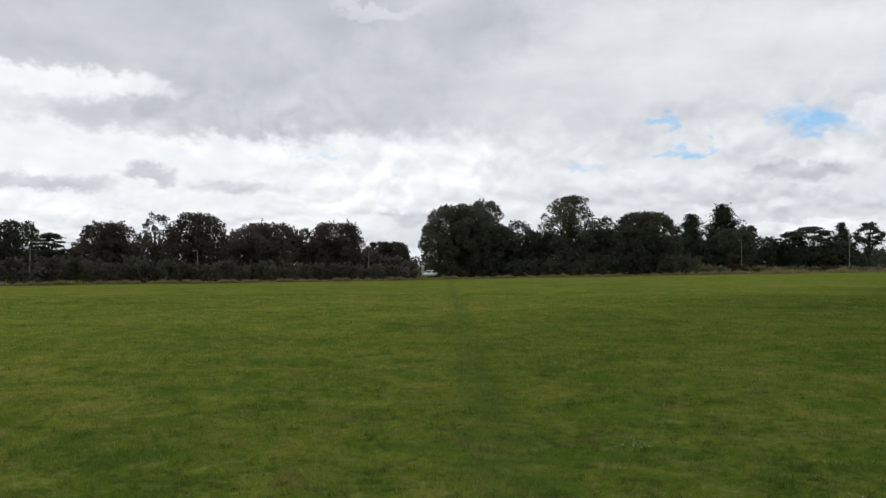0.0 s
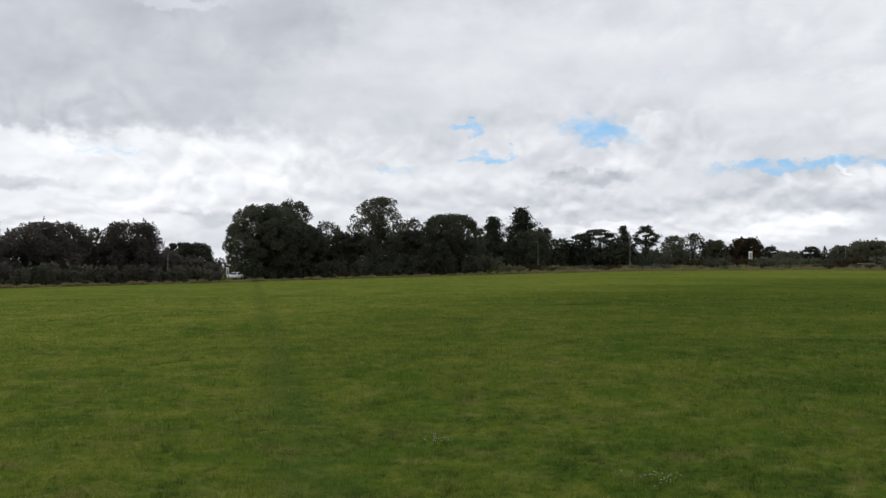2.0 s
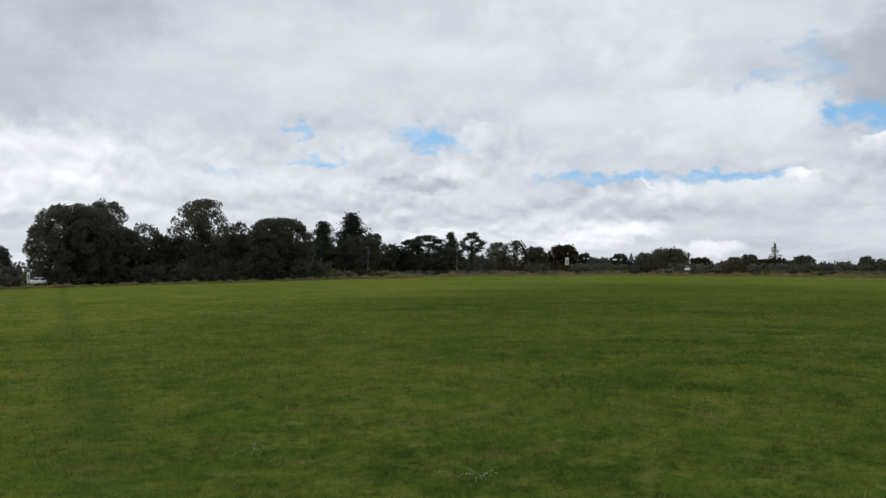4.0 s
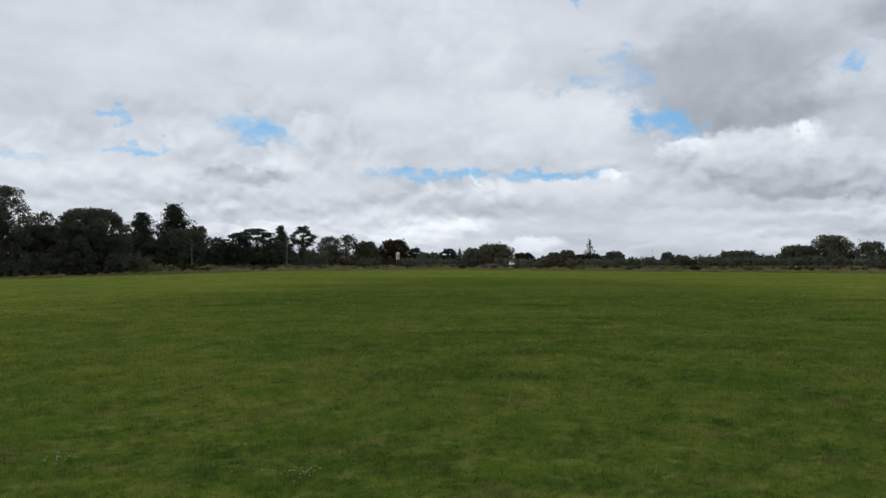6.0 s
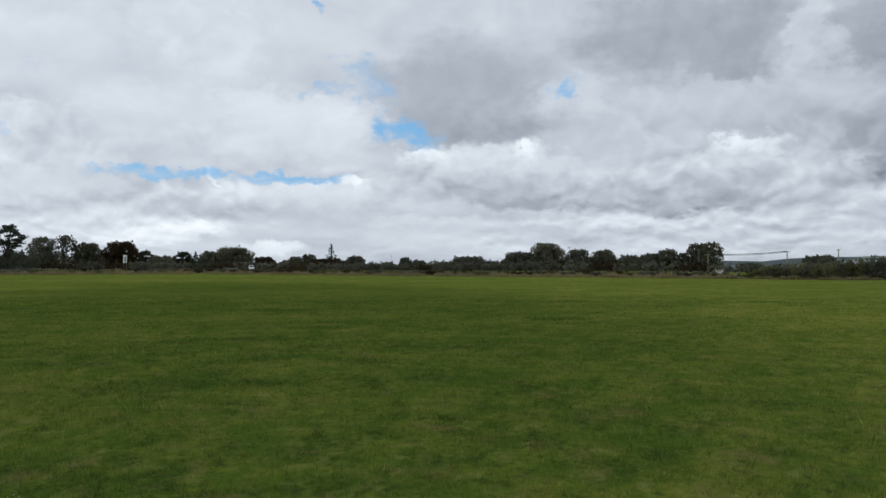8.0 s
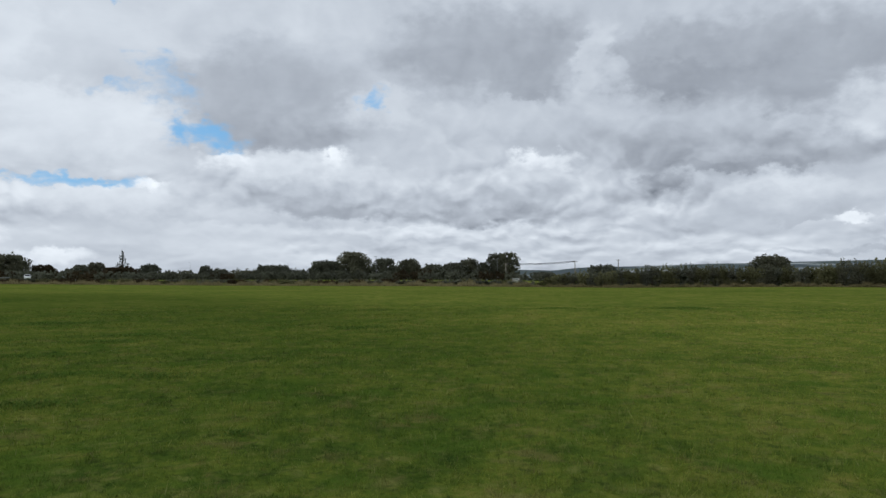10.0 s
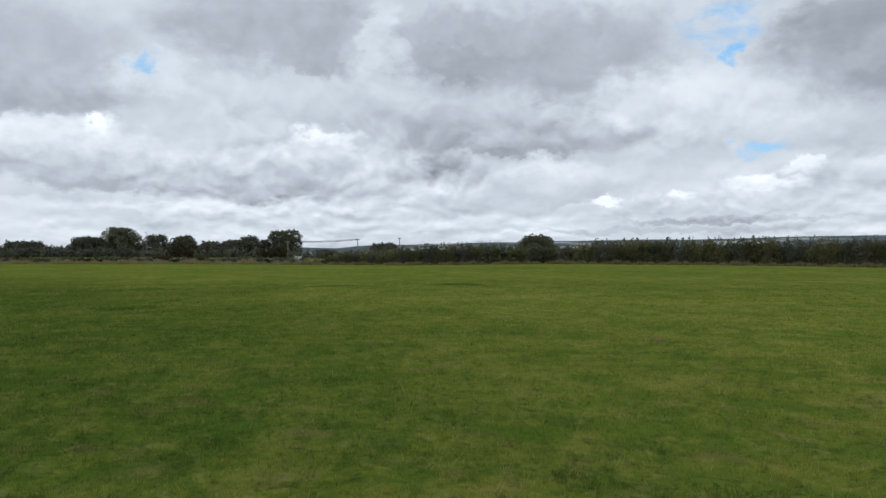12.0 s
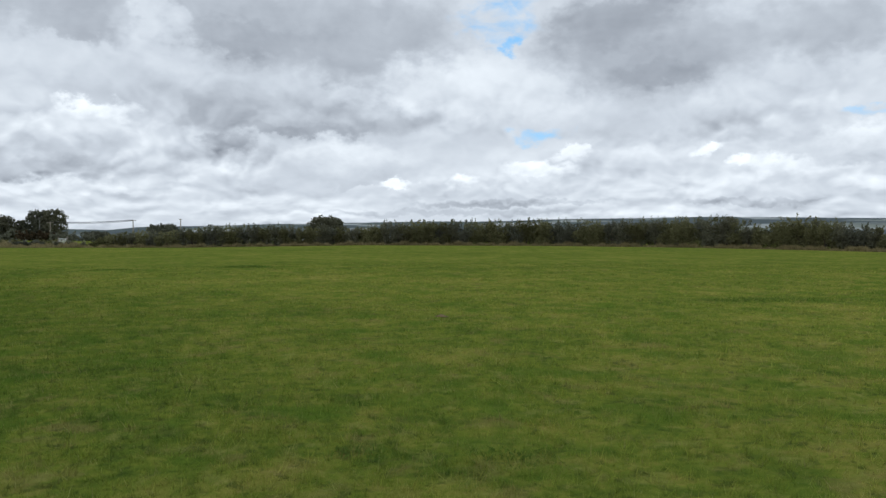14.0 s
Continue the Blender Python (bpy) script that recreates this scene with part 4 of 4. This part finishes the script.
def field_gate(az, r, length, turn):
    x, y, z = place(az, r)
    t = thing("field_gate", pose(x, y, z, 0, 0, turn), "pale painted field gate beside the utility poles", "gate")
    for s in (-0.5, 0.5):
        bm = bmesh.new()
        box(bm, s * length, 0, 0.75, 0.16, 0.16, 1.9, 0.02)
        part("gate_post", bm, M_POLEWOOD, t)
    for k in range(5):
        bm = bmesh.new()
        box(bm, 0, 0, 0.3 + 0.25 * k, length * 0.95, 0.05, 0.1, 0.01)
        part("rail", bm, M_WHITE, t)
    bm = bmesh.new()
    tube(bm, [(-0.46 * length, 0.04, 0.3), (0.46 * length, 0.04, 1.3)], [0.035, 0.035], 6)
    part("brace", bm, M_WHITE, t)


field_gate(79.35, 158, 1.6, -60)


def road_sign(az, r, low, top, width, label):
    x, y, z = place(az, r)
    z0, z1 = (1.6 + r * math.tan(radians(e)) - z for e in (low, top))
    t = thing("road_sign", pose(x, y, z, 0, 0, -az), label, "sign", "road signs")
    bm = bmesh.new()
    box(bm, 0, 0, (z0 + z1) / 2, width, 0.08, z1 - z0, 0.02)
    part("board", bm, M_WHITE, t)
    bm = bmesh.new()
    box(bm, width * 0.06, -0.05, z0 + (z1 - z0) * 0.42, width * 0.5, 0.02, (z1 - z0) * 0.7, 0.004)
    part("panel", bm, M_SIGNGREY, t, "plain grey panel")
    for s in (-0.38, 0.38):
        bm = bmesh.new()
        tube(bm, [(s * width, 0.06, -0.3), (s * width, 0.06, z1 - 0.1)], [0.05, 0.05], 8)
        part("post", bm, M_STEEL, t)


road_sign(36.52, 225, 0.50, 1.04, 0.95, "tall white roadside board with a grey panel")
road_sign(-1.42, 146, -0.55, -0.02, 0.5, "small white sign board by the road gap")


def car(az, r, turn, z_lift, label, tall=1.46):
    x, y, z = place(az, r)
    t = thing("car", pose(x, y, z + z_lift, 0, 0, turn), label, "car", "parked white cars")
    k = tall / 1.46
    prof = [(-2.1, 0.35), (-2.15, 0.62), (-2.0, 0.88), (-1.0, 0.98), (-0.35, 1.42 * k), (0.9, 1.46 * k), (1.65, 1.05), (2.02, 0.98), (2.1, 0.6), (2.05, 0.33)]
    bm = bmesh.new()
    sides = []
    for s in (-1, 1):
        sides.append([bm.verts.new((px, s * (0.86 - 0.17 * max(0, pz - 0.95) / 0.5), pz)) for px, pz in prof])
    n = len(prof)
    bm.faces.new(sides[0]), bm.faces.new(sides[1][::-1])
    for i in range(n):
        bm.faces.new((sides[0][i], sides[1][i], sides[1][(i + 1) % n], sides[0][(i + 1) % n]))
    bmesh.ops.recalc_face_normals(bm, faces=bm.faces)
    bmesh.ops.bevel(bm, geom=list(bm.edges), offset=0.05, segments=2, affect="EDGES")
    body = part("body", bm, M_WHITE, t, smooth=True)
    for s in (-1, 1):
        bm = bmesh.new()
        q = [(-0.85, 1.02), (-0.32, 1.34 * k), (0.82, 1.36 * k), (1.4, 1.06)]
        lo = [bm.verts.new((px, s * (0.895 - 0.17 * max(0, pz - 0.95) / 0.5), pz)) for px, pz in q]
        hi = [bm.verts.new((px, s * (0.86 - 0.17 * max(0, pz - 0.95) / 0.5), pz)) for px, pz in q]
        bm.faces.new(lo), bm.faces.new(hi[::-1])
        for i in range(4):
            bm.faces.new((lo[i], hi[i], hi[(i + 1) % 4], lo[(i + 1) % 4]))
        bmesh.ops.recalc_face_normals(bm, faces=bm.faces)
        part("side_window", bm, M_GLASS, body)
    for name, x0, z0, x1, z1 in (("windscreen", -0.98, 1.02, -0.42, 1.36 * k), ("rear_window", 1.6, 1.1, 1.0, 1.40 * k)):
        bm = bmesh.new()
        o = -0.035 if x0 < 0 else 0.045
        a = [bm.verts.new(v) for v in ((x0 + o, -0.7, z0 + 0.02), (x0 + o, 0.7, z0 + 0.02), (x1 + o, 0.6, z1 + 0.02), (x1 + o, -0.6, z1 + 0.02))]
        f = bm.faces.new(a)
        ext = bmesh.ops.extrude_face_region(bm, geom=[f])["geom"]
        bmesh.ops.translate(bm, vec=(-o * 0.8, 0, -0.02), verts=[v for v in ext if isinstance(v, bmesh.types.BMVert)])
        bmesh.ops.recalc_face_normals(bm, faces=bm.faces)
        part(name, bm, M_GLASS, body)
    for px in (-1.3, 1.3):
        for s in (-1, 1):
            bm = bmesh.new()
            bmesh.ops.create_cone(bm, cap_ends=True, segments=20, radius1=0.32, radius2=0.32, depth=0.22, matrix=Matrix.Translation((px, s * 0.78, 0.32)) @ Matrix.Rotation(radians(90), 4, "X"))
            tyre = part("tyre", bm, M_RUBBER, t)
            bm = bmesh.new()
            bmesh.ops.create_cone(bm, cap_ends=True, segments=16, radius1=0.2, radius2=0.17, depth=0.04, matrix=Matrix.Translation((px, s * 0.9, 0.32)) @ Matrix.Rotation(radians(90), 4, "X"))
            part("rim", bm, M_STEEL, tyre)
    for s in (-1, 1):
        for px, mat, name in ((-2.1, M_LAMP, "headlight"), (2.08, M_RED, "rear_light")):
            bm = bmesh.new()
            box(bm, px, s * 0.62, 0.72, 0.12, 0.3, 0.14, 0.03)
            part(name, bm, mat, body)


car(-0.9, 156, 68, 0.0, "white hatchback parked at the gap in the trees")
car(45.1, 250, 45, 0.0, "white hatchback seen end-on by the far scrub", 1.6)


def guard_rail(az, r, length, turn):
    x, y, z = place(az, r)
    t = thing("guard_rail", pose(x, y, z, 0, 0, turn), "low pale painted rail beside the far road", "rail")
    bm = bmesh.new()
    box(bm, 0, 0, 0.62, length, 0.06, 0.16, 0.015)
    part("rail", bm, M_SIGNGREY, t)
    for k in range(5):
        bm = bmesh.new()
        box(bm, (k / 4 - 0.5) * length * 0.96, 0.06, 0.2, 0.09, 0.06, 0.9, 0.01)
        part("post", bm, M_STEEL, t)


guard_rail(43.6, 243, 4.5, -44)

# ---- the turf near the camera ----
def rough(x, y):
    """Unevenness of the sward, about -1 to 1."""
    return (np.sin(0.7 * x + 1.1 * np.sin(0.43 * y)) * np.sin(0.61 * y + 0.9 * np.sin(0.37 * x + 2)) + 0.6 * np.sin(2.3 * x + 0.7 * y + np.sin(1.9 * y)) * np.sin(2.1 * y - 0.8 * x + 1.1)
            + 0.5 * np.sin(5.3 * x + 2.1 * y) * np.sin(4.7 * y - 2.9 * x + 0.6))


def blade_verts(x, y, hgt, wd, rng, lean=0.55, corners=4):
    n = len(x)
    z = lie(x, y)
    a, b = rng.uniform(0, np.pi, n), rng.uniform(0, 2 * np.pi, n)
    dx, dy = np.cos(a) * wd / 2, np.sin(a) * wd / 2
    k = np.abs(rng.normal(size=n)) * lean * hgt
    lx, ly = np.cos(b) * k, np.sin(b) * k
    rows = [np.column_stack([x - dx, y - dy, z - 0.01]), np.column_stack([x + dx, y + dy, z - 0.01])]
    if corners == 4:
        rows.append(np.column_stack([x + dx * 0.7 + lx * 0.4, y + dy * 0.7 + ly * 0.4, z + hgt * 0.6]))
    return np.stack(rows + [np.column_stack([x + lx, y + ly, z + hgt])], 1)


def build_sward():
    """Blades all over the near field, thinning out and widening with distance."""
    rng = np.random.default_rng(5)
    for r0, r1, a0, a1, amount, wide, corners in ((0, 4, -45, 150, 9.2, 1.0, 3), (4, 48, -45, 150, 9.2, 1.0, 3), (0, 4, 150, 315, 3.1, 1.8, 3), (4, 48, 150, 315, 3.1, 1.8, 3)):
        span = (a1 - a0) * 100
        n = int(amount * span * (math.log(r1 / r0) if r0 else 0.5))
        a = np.radians(rng.uniform(a0, a1, n) + rng.normal(size=n) * 2)
        r = r0 * (r1 / r0) ** rng.uniform(0, 1, n) if r0 else r1 * np.sqrt(rng.uniform(0, 1, n))
        x, y = r * np.sin(a), r * np.cos(a)
        f = rough(x, y)
        small = np.sin(17 * x + 3 * np.sin(5 * y)) * np.sin(15 * y + 3 * np.sin(6 * x + 1)) + 0.7 * np.sin(37 * x + 11 * y) * np.sin(33 * y - 9 * x)
        hgt = 0.040 * np.maximum(0.25, 0.9 + 0.14 * np.clip(f, -1, 1.4) + 0.85 * small * step((26 - r) / 18)) * rng.uniform(0.5, 1.5, n)
        tall = rng.uniform(0, 1, n) < 0.004
        hgt = np.maximum(np.where(tall, hgt * 2.0, hgt), 0.008)
        q = blade_verts(x, y, hgt, 0.0013 * wide * np.maximum(r, 4.0) * rng.uniform(0.6, 1.4, n), rng, 0.9, corners).reshape(-1, 3)
        tagged(link("field_grass", facets(q, corners), M_BLADE), "short rough green grass with yellow dry stalks", "grass", kind="stuff")


build_sward()


def grass_tuft(x, y, along, across, turn, height, seed):
    rng = np.random.default_rng(seed)
    n = int(min(4000, 560 * along * across * (1 if math.hypot(x, y) < 12 else 0.6) + (310 if along > 0.6 else 90)))
    wd = 0.005 + 0.0009 * math.hypot(x, y)
    u, v = rng.normal(size=n) * along * 0.5, rng.normal(size=n) * across * 0.5
    c, s = math.cos(radians(turn)), math.sin(radians(turn))
    px, py = x + u * c - v * s, y + u * s + v * c
    hgt = height * rng.uniform(0.5, 1.25, n) * np.exp(-((u / along) ** 2 + (v / across) ** 2))
    t = thing("grass_tuft", pose(x, y, float(lie(x, y))), "darker lush grass tuft standing above the sward", "grass tuft", "lush tufts")
    q = blade_verts(px, py, hgt, np.full(n, wd), rng, 1.1).reshape(-1, 3) - np.array((x, y, float(lie(x, y))))
    tagged(link("lush_blade_mass", facets(q, 4), M_TUFT, t), kind="stuff")


TUFTS = [(17.8, 30.9, 1.6, 0.9, -30), (13.2, 29.8, 1.9, 0.7, -24), (13.4, 12.9, 2.0, 0.5, -45), (12.2, 13.8, 0.9, 0.5, -45), (16.9, 13.6, 1.4, 0.6, -45),
         (8.4, 7.6, 1.0, 0.45, -45), (7.8, 9.0, 1.2, 0.5, -45), (11.3, 7.9, 0.9, 0.5, -50), (24.1, 9.6, 1.8, 0.8, -65), (22.9, 8.3, 1.4, 0.6, -65),
         (7.4, 3.9, 0.16, 0.12, -60), (23.4, 21.2, 2.0, 0.9, -48), (26.7, 14.8, 1.7, 0.8, -60),
         (19.5, 14.7, 1.8, 0.6, -52), (43.4, -1.2, 2.2, 1.2, -90)]
for i, (tx, ty, al, ac, tu) in enumerate(TUFTS):
    grass_tuft(tx, ty, al, ac, tu, 0.055 + 0.012 * (i % 3), 700 + i)
for i, (tx, ty, al, ac, tu) in enumerate([(42.2, 5.6, 2.4, 1.0, -80), (17.0, -12.9, 1.8, 0.9, -127), (5.8, -2.4, 0.5, 0.35, -110), (6.1, -1.3, 0.4, 0.25, -100), (10.5, 9.6, 1.8, 0.5, -45)]):
    grass_tuft(tx, ty, al, ac, tu, 0.055, 740 + i)


def flower_patch(x, y, spread, count, mat, label, seed):
    rng = np.random.default_rng(seed)
    z = float(lie(x, y))
    t = thing("flower_patch", pose(x, y, z), label, "flowers", "wild flowers")
    for i in range(count):
        px, py = rng.normal(size=2) * spread
        h = rng.uniform(0.04, 0.075)
        bm = bmesh.new()
        petals = 8
        for k in range(petals):
            a = k * math.tau / petals
            v = [bm.verts.new((px + rr * math.cos(a + o), py + rr * math.sin(a + o), h + dz)) for rr, o, dz in ((0.001, 0, 0), (0.006, -0.3, 0.002), (0.008, 0, 0.003), (0.006, 0.3, 0.002))]
            bm.faces.new(v)
        f = part("blossom", bm, mat, t)
        bm = bmesh.new()
        tube(bm, [(px, py, -0.01), (px, py, h)], [0.0015, 0.0012], 4)
        part("stalk", bm, M_TUFT, f)


flower_patch(2.04, 6.77, 0.11, 34, M_PETAL, "small cluster of white daisies in the grass", 1)
flower_patch(3.29, 5.03, 0.10, 30, M_PETAL, "small cluster of white daisies in the grass", 2)
flower_patch(4.15, 12.39, 0.10, 10, M_YELLOW, "few yellow flowers standing in the grass", 3)
flower_patch(15.0, 11.7, 0.12, 9, M_PETAL, "few pale flowers by a lush tuft", 4)


def bare_patch(x, y, w, d, turn, seed):
    rng = random.Random(seed)
    bm = bmesh.new()
    ring = [bm.verts.new((w * math.cos(k * math.tau / 18) * rng.uniform(0.75, 1.1), d * math.sin(k * math.tau / 18) * rng.uniform(0.75, 1.1), 0)) for k in range(18)]
    mid = bm.verts.new((0, 0, 0.05))
    for k in range(18):
        bm.faces.new((mid, ring[k], ring[(k + 1) % 18]))
    me_ob = part("molehill", bm, M_SOIL, smooth=True)
    me_ob.matrix_world = pose(x, y, float(lie(x, y)) + 0.012, 0, 0, turn)
    tagged(me_ob, "low patch of bare brown soil in the grass", "soil patch")


bare_patch(15.25, -4.54, 0.16, 0.12, -106, 3)
